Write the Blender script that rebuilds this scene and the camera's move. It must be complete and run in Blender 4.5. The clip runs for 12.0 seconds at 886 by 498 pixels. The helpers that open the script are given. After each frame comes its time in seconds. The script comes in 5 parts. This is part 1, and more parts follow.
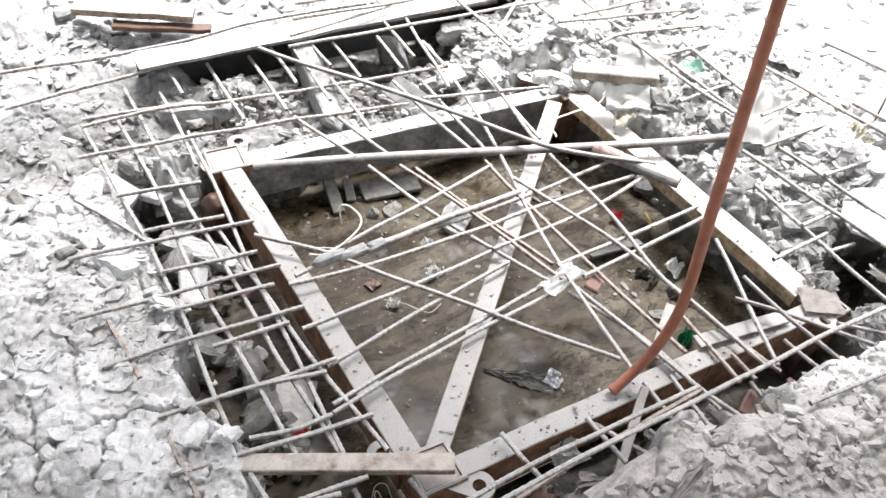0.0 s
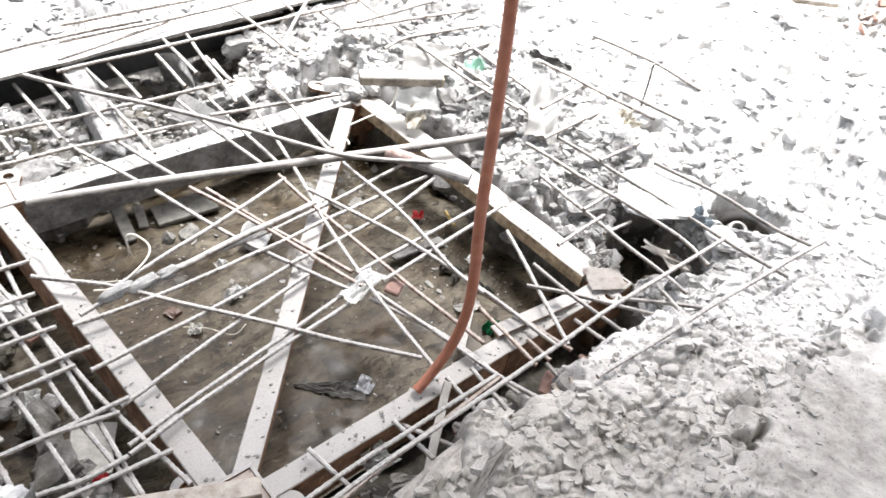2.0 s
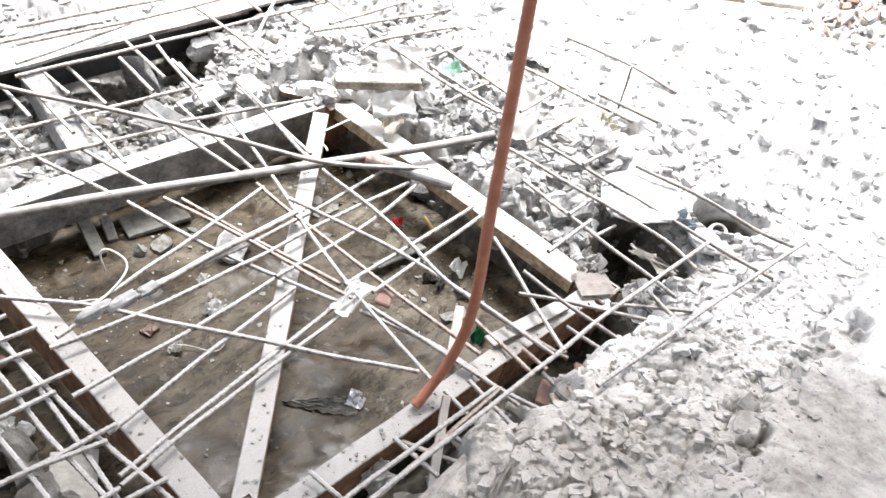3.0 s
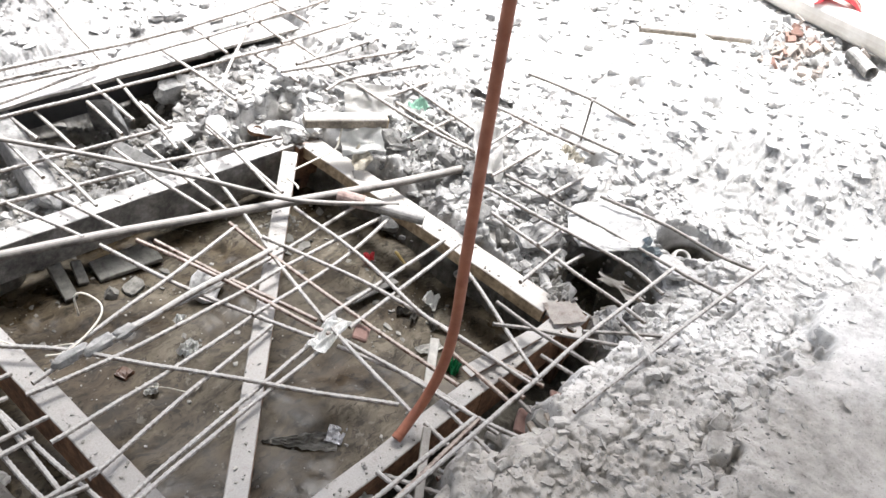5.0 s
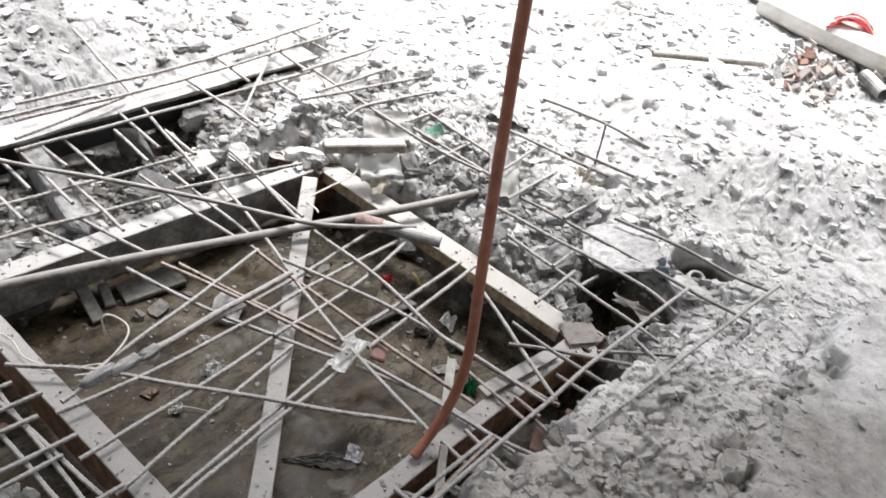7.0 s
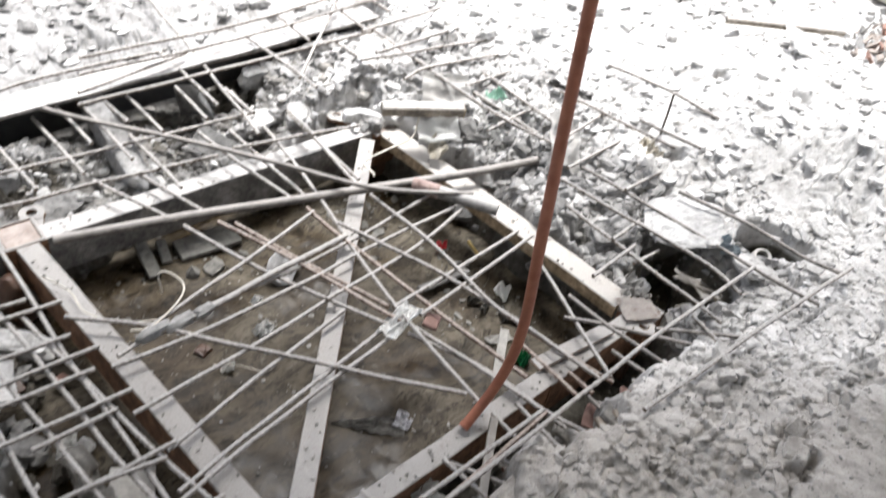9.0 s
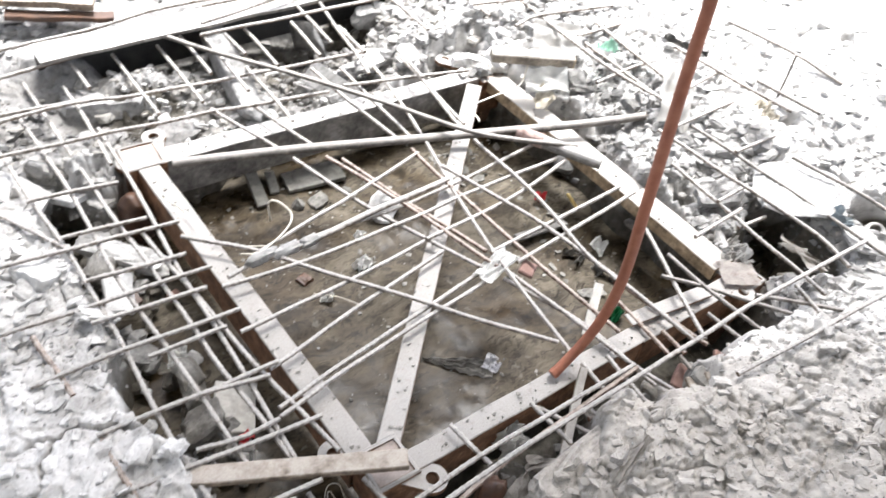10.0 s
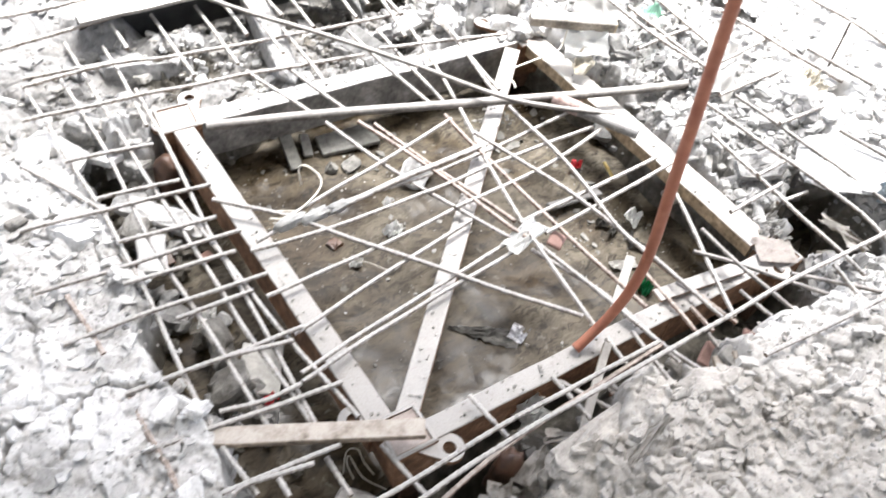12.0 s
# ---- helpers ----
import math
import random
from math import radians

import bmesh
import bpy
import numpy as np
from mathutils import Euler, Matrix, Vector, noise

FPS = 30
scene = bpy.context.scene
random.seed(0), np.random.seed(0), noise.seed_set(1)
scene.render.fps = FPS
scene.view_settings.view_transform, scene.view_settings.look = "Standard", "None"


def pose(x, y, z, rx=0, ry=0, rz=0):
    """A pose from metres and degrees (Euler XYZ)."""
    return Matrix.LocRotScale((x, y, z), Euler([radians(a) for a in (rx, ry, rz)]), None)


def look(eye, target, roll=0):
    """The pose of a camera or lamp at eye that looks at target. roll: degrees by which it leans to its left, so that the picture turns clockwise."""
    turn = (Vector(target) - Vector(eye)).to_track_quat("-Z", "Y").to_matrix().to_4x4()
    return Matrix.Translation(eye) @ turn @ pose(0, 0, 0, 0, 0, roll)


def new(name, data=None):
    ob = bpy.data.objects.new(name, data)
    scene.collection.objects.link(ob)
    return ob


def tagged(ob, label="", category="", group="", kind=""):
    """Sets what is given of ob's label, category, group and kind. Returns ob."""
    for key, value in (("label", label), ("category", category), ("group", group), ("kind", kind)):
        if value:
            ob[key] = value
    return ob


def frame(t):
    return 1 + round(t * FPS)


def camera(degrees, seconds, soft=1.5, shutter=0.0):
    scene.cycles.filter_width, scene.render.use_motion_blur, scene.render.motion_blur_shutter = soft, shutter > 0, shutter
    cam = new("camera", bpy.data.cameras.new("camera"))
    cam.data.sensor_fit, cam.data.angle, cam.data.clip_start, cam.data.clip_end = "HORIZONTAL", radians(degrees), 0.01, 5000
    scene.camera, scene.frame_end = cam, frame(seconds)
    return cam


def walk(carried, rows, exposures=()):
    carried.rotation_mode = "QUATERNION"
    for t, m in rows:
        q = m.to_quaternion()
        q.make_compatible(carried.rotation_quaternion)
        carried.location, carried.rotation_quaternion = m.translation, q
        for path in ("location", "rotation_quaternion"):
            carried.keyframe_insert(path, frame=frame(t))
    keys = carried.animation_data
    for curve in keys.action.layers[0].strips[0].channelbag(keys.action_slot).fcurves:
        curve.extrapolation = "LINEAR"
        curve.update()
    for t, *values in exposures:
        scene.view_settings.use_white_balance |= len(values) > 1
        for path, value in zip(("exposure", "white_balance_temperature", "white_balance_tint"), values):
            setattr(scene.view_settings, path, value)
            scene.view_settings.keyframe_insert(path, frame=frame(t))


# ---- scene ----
cam = camera(57.6, 12.0, shutter=0.6)
PATH = [
    (0, (-0.5, -0.572, 1.292), (0.29, 0.636, -0.093), 5.5),
    (0.5, (-0.479, -0.577, 1.292), (0.334, 0.611, -0.096), 5.3),
    (1, (-0.455, -0.595, 1.302), (0.451, 0.526, -0.084), 6.0),
    (1.5, (-0.433, -0.613, 1.315), (0.601, 0.416, -0.052), 8.8),
    (2, (-0.413, -0.626, 1.325), (0.689, 0.359, -0.023), 9.7),
    (2.5, (-0.412, -0.607, 1.319), (0.734, 0.341, -0.019), 10.3),
    (3, (-0.458, -0.515, 1.303), (0.745, 0.365, -0.031), 12.4),
    (3.5, (-0.492, -0.447, 1.291), (0.752, 0.38, -0.039), 13.6),
    (3.7, (-0.4946, -0.4487, 1.2918), (0.759, 0.372, -0.027), 13.6),
    (5.5, (-0.502, -0.528, 1.329), (0.807, 0.343, 0.093), 12.1),
    (6, (-0.507, -0.537, 1.333), (0.801, 0.352, 0.109), 11.6),
    (6.5, (-0.512, -0.539, 1.336), (0.787, 0.362, 0.111), 11.2),
    (7, (-0.523, -0.533, 1.341), (0.77, 0.386, 0.124), 11.0),
    (7.2, (-0.524, -0.531, 1.351), (0.763, 0.419, 0.151), 10.6),
    (8.8, (-0.488, -0.513, 1.322), (0.71, 0.476, 0.064), 9.9),
    (9, (-0.502, -0.505, 1.323), (0.668, 0.46, 0.019), 10.5),
    (9.5, (-0.524, -0.498, 1.322), (0.567, 0.472, -0.045), 10.7),
    (10, (-0.544, -0.504, 1.319), (0.423, 0.527, -0.096), 9.8),
    (10.5, (-0.544, -0.513, 1.315), (0.37, 0.503, -0.145), 10.0),
    (11, (-0.546, -0.507, 1.315), (0.321, 0.506, -0.176), 9.4),
    (11.5, (-0.538, -0.496, 1.329), (0.298, 0.513, -0.183), 9.1),
    (11.8, (-0.532, -0.498, 1.33), (0.303, 0.514, -0.181), 8.98),
    (11.9, (-0.516, -0.503, 1.334), (0.316, 0.516, -0.174), 8.63),
    (12, (-0.491, -0.51, 1.339), (0.337, 0.52, -0.163), 8.1),
]
walk(cam, [(t, look(eye, target, roll)) for t, eye, target, roll in PATH], [(0.0, 2.42), (2.5, 2.56), (3.5, 2.6), (5.5, 1.82), (7.0, 1.43), (9.0, 1.72), (9.5, 2.28), (10.0, 2.52), (10.5, 2.68), (12.0, 2.78)])

# ---- light ----
world = bpy.data.worlds.new("world")
scene.world = world
world.use_nodes = True
wn = world.node_tree.nodes
sky = wn.new("ShaderNodeTexSky")
sky.sky_type, sky.sun_disc = "NISHITA", False
sky.sun_elevation, sky.sun_rotation = radians(69), radians(50)
sky.air_density, sky.dust_density, sky.ozone_density = 1.0, 6.0, 1.0
haze = wn.new("ShaderNodeHueSaturation")
haze.inputs["Saturation"].default_value = 0.68
world.node_tree.links.new(sky.outputs[0], haze.inputs["Color"])
world.node_tree.links.new(haze.outputs[0], wn["Background"].inputs["Color"])
wn["Background"].inputs["Strength"].default_value = 0.12

sun = new("sun", bpy.data.lights.new("sun", "SUN"))
sun.data.energy, sun.data.angle, sun.data.color = 2.6, radians(25), (0.985, 1.0, 1.025)
sun.matrix_world = look((2.2, 1.9, 7.6), (0, 0, 0))


# ---- materials ----
def base_material(name):
    m = bpy.data.materials.new(name)
    m.use_nodes = True
    return m, m.node_tree.nodes, m.node_tree.links, m.node_tree.nodes["Principled BSDF"]


def tex_noise(n, l, scale, detail=6, rough=0.6, coords=None):
    t = n.new("ShaderNodeTexNoise")
    t.inputs["Scale"].default_value, t.inputs["Detail"].default_value, t.inputs["Roughness"].default_value = scale, detail, rough
    if coords is not None:
        l.new(coords, t.inputs["Vector"])
    return t


def ramp(n, l, source, stops):
    r = n.new("ShaderNodeValToRGB")
    e = r.color_ramp.elements
    while len(e) < len(stops):
        e.new(0.5)
    for el, (p, c) in zip(e, stops):
        el.position, el.color = p, (*c, 1)
    l.new(source, r.inputs[0])
    return r


def mix(n, l, fac, a, b, mode="MIX"):
    m = n.new("ShaderNodeMix")
    m.data_type, m.blend_type = "RGBA", mode
    for v, s in ((fac, m.inputs[0]), (a, m.inputs[6]), (b, m.inputs[7])):
        if isinstance(v, (int, float)):
            s.default_value = v
        elif isinstance(v, tuple):
            s.default_value = (*v, 1)
        else:
            l.new(v, s)
    return m.outputs[2]


def bump(n, l, height, strength, distance, bsdf):
    b = n.new("ShaderNodeBump")
    b.inputs["Strength"].default_value, b.inputs["Distance"].default_value = strength, distance
    l.new(height, b.inputs["Height"])
    l.new(b.outputs[0], bsdf.inputs["Normal"])


def mat_concrete(name, light, dark, island=True):
    """Broken, dusty concrete: pale dust with greyer fracture faces and dark specks of aggregate."""
    m, n, l, p = base_material(name)
    geo = n.new("ShaderNodeNewGeometry")
    big = tex_noise(n, l, 5, 4, 0.6, geo.outputs["Position"])
    small = tex_noise(n, l, 60, 8, 0.7, geo.outputs["Position"])
    c = ramp(n, l, big.outputs[0], [(0.36, dark), (0.62, light)]).outputs[0]
    c = mix(n, l, 0.55, c, ramp(n, l, small.outputs[0], [(0.3, tuple(v * 0.55 for v in dark)), (0.5, (0.5, 0.5, 0.5)), (0.72, (0.8, 0.79, 0.77))]).outputs[0], "OVERLAY")
    if island:
        r = ramp(n, l, geo.outputs["Random Per Island"], [(0.0, (0.8, 0.795, 0.79)), (0.4, (0.95, 0.95, 0.95)), (1.0, (1.0, 1.0, 0.99))]).outputs[0]
        c = mix(n, l, 1.0, c, r, "MULTIPLY")
    l.new(c, p.inputs["Base Color"])
    p.inputs["Roughness"].default_value = 0.95
    p.inputs["Specular IOR Level"].default_value = 0.2
    bump(n, l, small.outputs[0], 0.6, 0.004, p)
    return m


def mat_ground():
    """Dusty rubble on the banks; wet brown mud low down in the pit, by the noise-edged water line, its dark colour
    also painted into cavities and holes as their shade.
    """
    m, n, l, p = base_material("rubble_ground")
    geo = n.new("ShaderNodeNewGeometry")
    big = tex_noise(n, l, 4, 5, 0.6, geo.outputs["Position"])
    small = tex_noise(n, l, 45, 9, 0.7, geo.outputs["Position"])
    fine = tex_noise(n, l, 220, 5, 0.7, geo.outputs["Position"])
    dust = ramp(n, l, big.outputs[0], [(0.35, (0.405, 0.4, 0.39)), (0.6, (0.575, 0.57, 0.56))]).outputs[0]
    patch = tex_noise(n, l, 16, 7, 0.72, geo.outputs["Position"])
    dust = mix(n, l, 1.0, dust, ramp(n, l, patch.outputs[0], [(0.36, (0.76, 0.755, 0.745)), (0.5, (0.98, 0.98, 0.98)), (0.7, (1.03, 1.03, 1.03))]).outputs[0], "MULTIPLY")
    grit = tex_noise(n, l, 150, 4, 0.6, geo.outputs["Position"])
    dust = mix(n, l, 1.0, dust, ramp(n, l, grit.outputs[0], [(0.3, (0.5, 0.49, 0.48)), (0.4, (1.0, 1.0, 1.0))]).outputs[0], "MULTIPLY")
    dust = mix(n, l, 0.3, dust, ramp(n, l, small.outputs[0], [(0.3, (0.25, 0.245, 0.24)), (0.5, (0.5, 0.5, 0.5)), (0.7, (0.78, 0.77, 0.75))]).outputs[0], "OVERLAY")
    sep = n.new("ShaderNodeSeparateXYZ")
    l.new(geo.outputs["Position"], sep.inputs[0])
    edge = n.new("ShaderNodeMath")
    edge.operation = "MULTIPLY_ADD"
    edge.inputs[1].default_value = 0.5
    slant = n.new("ShaderNodeMath")
    slant.operation = "MULTIPLY_ADD"
    slant.inputs[1].default_value = 1.1
    l.new(sep.outputs[0], slant.inputs[0])
    l.new(sep.outputs[1], slant.inputs[2])
    l.new(big.outputs[0], edge.inputs[0])
    l.new(slant.outputs[0], edge.inputs[2])
    # beige tint of the front bank, which also makes it darker overall
    plaster = n.new("ShaderNodeMapRange")
    plaster.inputs[1].default_value, plaster.inputs[2].default_value = 1.18, 0.66
    l.new(edge.outputs[0], plaster.inputs[0])
    side = n.new("ShaderNodeMapRange")
    side.inputs[1].default_value, side.inputs[2].default_value = -0.2, 0.02
    l.new(sep.outputs[0], side.inputs[0])
    both = n.new("ShaderNodeMath")
    both.operation = "MULTIPLY"
    l.new(plaster.outputs[0], both.inputs[0])
    l.new(side.outputs[0], both.inputs[1])
    dust = mix(n, l, both.outputs[0], dust, mix(n, l, 1.0, dust, (0.725, 0.697, 0.66), "MULTIPLY"))
    # dust goes darker grey behind the pit, fading out towards x = 1.1
    back_side = n.new("ShaderNodeMapRange")
    back_side.inputs[1].default_value, back_side.inputs[2].default_value = 1.12, 1.3
    l.new(sep.outputs[1], back_side.inputs[0])
    reach = n.new("ShaderNodeMapRange")
    reach.inputs[1].default_value, reach.inputs[2].default_value = 1.1, 0.6
    l.new(sep.outputs[0], reach.inputs[0])
    back_tint = n.new("ShaderNodeMath")
    back_tint.operation = "MULTIPLY"
    l.new(back_side.outputs[0], back_tint.inputs[0])
    l.new(reach.outputs[0], back_tint.inputs[1])
    dust = mix(n, l, back_tint.outputs[0], dust, mix(n, l, 1.0, dust, (0.54, 0.54, 0.545), "MULTIPLY"))
    # pit mud; the same dark colour paints shade into low cavities
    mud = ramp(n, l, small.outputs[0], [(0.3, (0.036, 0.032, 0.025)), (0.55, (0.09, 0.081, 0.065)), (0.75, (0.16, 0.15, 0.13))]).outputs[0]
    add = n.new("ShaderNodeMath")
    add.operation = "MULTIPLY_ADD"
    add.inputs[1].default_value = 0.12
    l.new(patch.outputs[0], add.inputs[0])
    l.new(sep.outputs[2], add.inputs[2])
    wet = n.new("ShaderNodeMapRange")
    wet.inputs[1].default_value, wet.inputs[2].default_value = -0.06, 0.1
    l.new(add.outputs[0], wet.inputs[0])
    darkened = wet.outputs[0]
    # shade inside the holes broken into the banks, painted with the mud colour
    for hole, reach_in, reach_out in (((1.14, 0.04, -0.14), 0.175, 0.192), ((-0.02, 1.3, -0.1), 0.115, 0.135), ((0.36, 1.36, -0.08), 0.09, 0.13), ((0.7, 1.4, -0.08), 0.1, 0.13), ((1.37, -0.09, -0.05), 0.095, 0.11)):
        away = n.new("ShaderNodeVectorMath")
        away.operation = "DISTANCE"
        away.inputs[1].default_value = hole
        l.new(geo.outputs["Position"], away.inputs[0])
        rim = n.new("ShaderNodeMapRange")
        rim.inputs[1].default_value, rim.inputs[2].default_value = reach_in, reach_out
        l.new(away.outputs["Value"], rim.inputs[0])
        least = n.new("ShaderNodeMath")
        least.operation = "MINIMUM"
        l.new(darkened, least.inputs[0])
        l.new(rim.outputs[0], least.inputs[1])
        darkened = least.outputs[0]
    l.new(mix(n, l, darkened, mud, dust), p.inputs["Base Color"])
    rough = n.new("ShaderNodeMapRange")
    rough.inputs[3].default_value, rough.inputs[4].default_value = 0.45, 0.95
    l.new(darkened, rough.inputs[0])
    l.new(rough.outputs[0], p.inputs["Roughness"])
    p.inputs["Specular IOR Level"].default_value = 0.25
    mixed = n.new("ShaderNodeMath")
    mixed.operation = "ADD"
    l.new(small.outputs[0], mixed.inputs[0])
    l.new(fine.outputs[0], mixed.inputs[1])
    bump(n, l, mixed.outputs[0], 0.5, 0.004, p)
    return m


def mat_steel(name, rust, dust, dust_low=0.25, dust_high=0.8, rough=0.8, size=22, patchy=0.9, stained=0.6, stain_size=32):
    """Rusty steel with pale cement dust lying on its upward faces, worn through in patches."""
    m, n, l, p = base_material(name)
    geo = n.new("ShaderNodeNewGeometry")
    sep = n.new("ShaderNodeSeparateXYZ")
    l.new(geo.outputs["Normal"], sep.inputs[0])
    patch = tex_noise(n, l, size, 6, 0.65, geo.outputs["Position"])
    grain = tex_noise(n, l, 260, 5, 0.7, geo.outputs["Position"])
    add = n.new("ShaderNodeMath")
    add.operation = "MULTIPLY_ADD"
    add.inputs[1].default_value = patchy
    l.new(patch.outputs[0], add.inputs[0])
    l.new(sep.outputs[2], add.inputs[2])
    lie = n.new("ShaderNodeMapRange")
    lie.inputs[1].default_value, lie.inputs[2].default_value = dust_low + 0.3 + (patchy - 0.9) * 0.5, dust_high + 0.45 + (patchy - 0.9) * 0.5
    l.new(add.outputs[0], lie.inputs[0])
    r = ramp(n, l, patch.outputs[0], [(0.3, tuple(v * 0.45 for v in rust)), (0.52, rust), (0.75, tuple(min(1, v * 1.7) for v in rust))]).outputs[0]
    fleck = tex_noise(n, l, 75, 8, 0.75, geo.outputs["Position"])
    r = mix(n, l, 0.7, r, ramp(n, l, fleck.outputs[0], [(0.35, (0.25, 0.25, 0.25)), (0.5, (0.5, 0.5, 0.5)), (0.66, (0.75, 0.75, 0.75))]).outputs[0], "OVERLAY")
    d = ramp(n, l, grain.outputs[0], [(0.3, tuple(v * 0.8 for v in dust)), (0.6, dust)]).outputs[0]
    stain = tex_noise(n, l, stain_size, 9, 0.78, geo.outputs["Position"])
    d = mix(n, l, ramp(n, l, stain.outputs[0], [(0.55, (0.0, 0.0, 0.0)), (0.72, (stained, stained, stained))]).outputs[0], d, tuple(0.5 * v + 0.08 for v in rust))
    l.new(mix(n, l, lie.outputs[0], r, d), p.inputs["Base Color"])
    p.inputs["Roughness"].default_value = rough
    p.inputs["Specular IOR Level"].default_value = 0.3
    bump(n, l, grain.outputs[0], 0.5, 0.0015, p)
    return m


def mat_plain(name, a, b, scale=30, rough=0.7, metal=0.0, stretch=None, relief=0.002):
    m, n, l, p = base_material(name)
    tc = n.new("ShaderNodeTexCoord")
    co = tc.outputs["Object"]
    if stretch:
        mp = n.new("ShaderNodeMapping")
        mp.inputs["Scale"].default_value = stretch
        l.new(co, mp.inputs["Vector"])
        co = mp.outputs[0]
    t = tex_noise(n, l, scale, 6, 0.65, co)
    l.new(ramp(n, l, t.outputs[0], [(0.3, a), (0.7, b)]).outputs[0], p.inputs["Base Color"])
    p.inputs["Roughness"].default_value, p.inputs["Metallic"].default_value = rough, metal
    bump(n, l, t.outputs[0], 0.4, relief, p)
    return m


# Hollows in the silt where the water stands deeper: x, y, radius
POOLS = [(0.05, 0.665, 0.13), (0.475, 0.368, 0.11), (0.725, 0.42, 0.1), (0.15, 0.3, 0.09), (-0.24, 0.62, 0.1)]


def mat_water():
    """Shallow, muddy standing water: silt clouds and smears in it, brown where it is deeper, wet and half glossy."""
    m, n, l, p = base_material("muddy_water")
    geo = n.new("ShaderNodeNewGeometry")
    warp = tex_noise(n, l, 6, 4, 0.6, geo.outputs["Position"])
    bent = n.new("ShaderNodeVectorMath")
    bent.operation = "MULTIPLY_ADD"
    bent.inputs[1].default_value = (0.13, 0.13, 0.13)
    l.new(warp.outputs["Color"], bent.inputs[0])
    l.new(geo.outputs["Position"], bent.inputs[2])
    at = bent.outputs[0]
    cloud = tex_noise(n, l, 4.5, 5, 0.6, at)
    c = ramp(n, l, cloud.outputs[0], [(0.38, (0.029, 0.021, 0.012)), (0.5, (0.058, 0.046, 0.03)), (0.63, (0.108, 0.095, 0.074))]).outputs[0]
    for x, y, r in POOLS:
        away = n.new("ShaderNodeVectorMath")
        away.operation = "DISTANCE"
        away.inputs[1].default_value = (x + 0.065, y + 0.065, WATER_Z + 0.065)
        l.new(at, away.inputs[0])
        deep = n.new("ShaderNodeMapRange")
        deep.inputs[1].default_value, deep.inputs[2].default_value = r, 0.25 * r
        deep.inputs[4].default_value = 0.75
        l.new(away.outputs["Value"], deep.inputs[0])
        c = mix(n, l, deep.outputs[0], c, (0.034, 0.023, 0.012))
    smear = n.new("ShaderNodeMapping")
    smear.inputs["Scale"].default_value, smear.inputs["Rotation"].default_value = (1.0, 3.2, 1.0), (0, 0, radians(25))
    l.new(at, smear.inputs["Vector"])
    streak = tex_noise(n, l, 9, 8, 0.72, smear.outputs[0])
    c = mix(n, l, 1.0, c, ramp(n, l, streak.outputs[0], [(0.38, (0.36, 0.34, 0.3)), (0.5, (0.9, 0.88, 0.85)), (0.62, (1.3, 1.3, 1.3))]).outputs[0], "MULTIPLY")
    clod = tex_noise(n, l, 26, 7, 0.7, at)
    c = mix(n, l, 0.8, c, ramp(n, l, clod.outputs[0], [(0.37, (0.3, 0.29, 0.27)), (0.46, (1.0, 1.0, 1.0)), (0.6, (1.0, 1.0, 1.0)), (0.7, (1.45, 1.45, 1.45))]).outputs[0], "MULTIPLY")
    mark = tex_noise(n, l, 21, 5, 0.75, smear.outputs[0])
    c = mix(n, l, 1.0, c, ramp(n, l, mark.outputs[0], [(0.395, (0.32, 0.3, 0.28)), (0.435, (1.0, 1.0, 1.0))]).outputs[0], "MULTIPLY")
    pale = tex_noise(n, l, 34, 4, 0.7, at)
    c = mix(n, l, ramp(n, l, pale.outputs[0], [(0.62, (0.0, 0.0, 0.0)), (0.68, (0.55, 0.55, 0.55))]).outputs[0], c, (0.15, 0.138, 0.115))
    l.new(c, p.inputs["Base Color"])
    rr = n.new("ShaderNodeMapRange")
    rr.inputs[1].default_value, rr.inputs[2].default_value, rr.inputs[3].default_value, rr.inputs[4].default_value = 0.35, 0.62, 0.16, 0.6
    l.new(cloud.outputs[0], rr.inputs[0])
    l.new(rr.outputs[0], p.inputs["Roughness"])
    p.inputs["IOR"].default_value = 1.33
    p.inputs["Specular IOR Level"].default_value = 0.2
    bump(n, l, clod.outputs[0], 0.25, 0.004, p)
    return m


WATER_Z = -0.17
GROUND = mat_ground()
RUBBLE = mat_concrete("broken_concrete", (0.61, 0.606, 0.597), (0.46, 0.457, 0.45))
SLAB = mat_concrete("concrete_slab", (0.54, 0.538, 0.53), (0.35, 0.348, 0.342), island=False)
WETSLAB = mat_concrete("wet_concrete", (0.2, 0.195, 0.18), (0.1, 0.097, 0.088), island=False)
WATER = mat_water()
STEEL = mat_steel("dusty_rusty_steel", (0.17, 0.092, 0.052), (0.36, 0.347, 0.33))
GREYSTEEL = mat_steel("dusty_grey_steel", (0.2, 0.19, 0.175), (0.45, 0.44, 0.425), 0.25, 0.8, 0.8, 14, 1.6)
DIRTY = mat_steel("dirt_covered_steel", (0.24, 0.22, 0.2), (0.5, 0.495, 0.485), 0.5, 1.15, 0.9, 12, 2.2)
GREYCON = mat_concrete("grey_concrete", (0.35, 0.347, 0.342), (0.17, 0.167, 0.162))
TANSTEEL = mat_steel("tan_steel", (0.36, 0.27, 0.17), (0.44, 0.42, 0.39), 0.2, 0.7)
BEIGE = mat_concrete("beige_plaster", (0.42, 0.4, 0.375), (0.29, 0.275, 0.255))
DULLGREY = mat_concrete("dull_grey_concrete", (0.34, 0.33, 0.31), (0.18, 0.172, 0.16))
CAP = mat_steel("worn_cap_steel", (0.27, 0.19, 0.15), (0.43, 0.4, 0.38), 0.75, 1.3)
SAWN = mat_plain("sawn_wood", (0.36, 0.27, 0.15), (0.52, 0.42, 0.27), 60, 0.8)
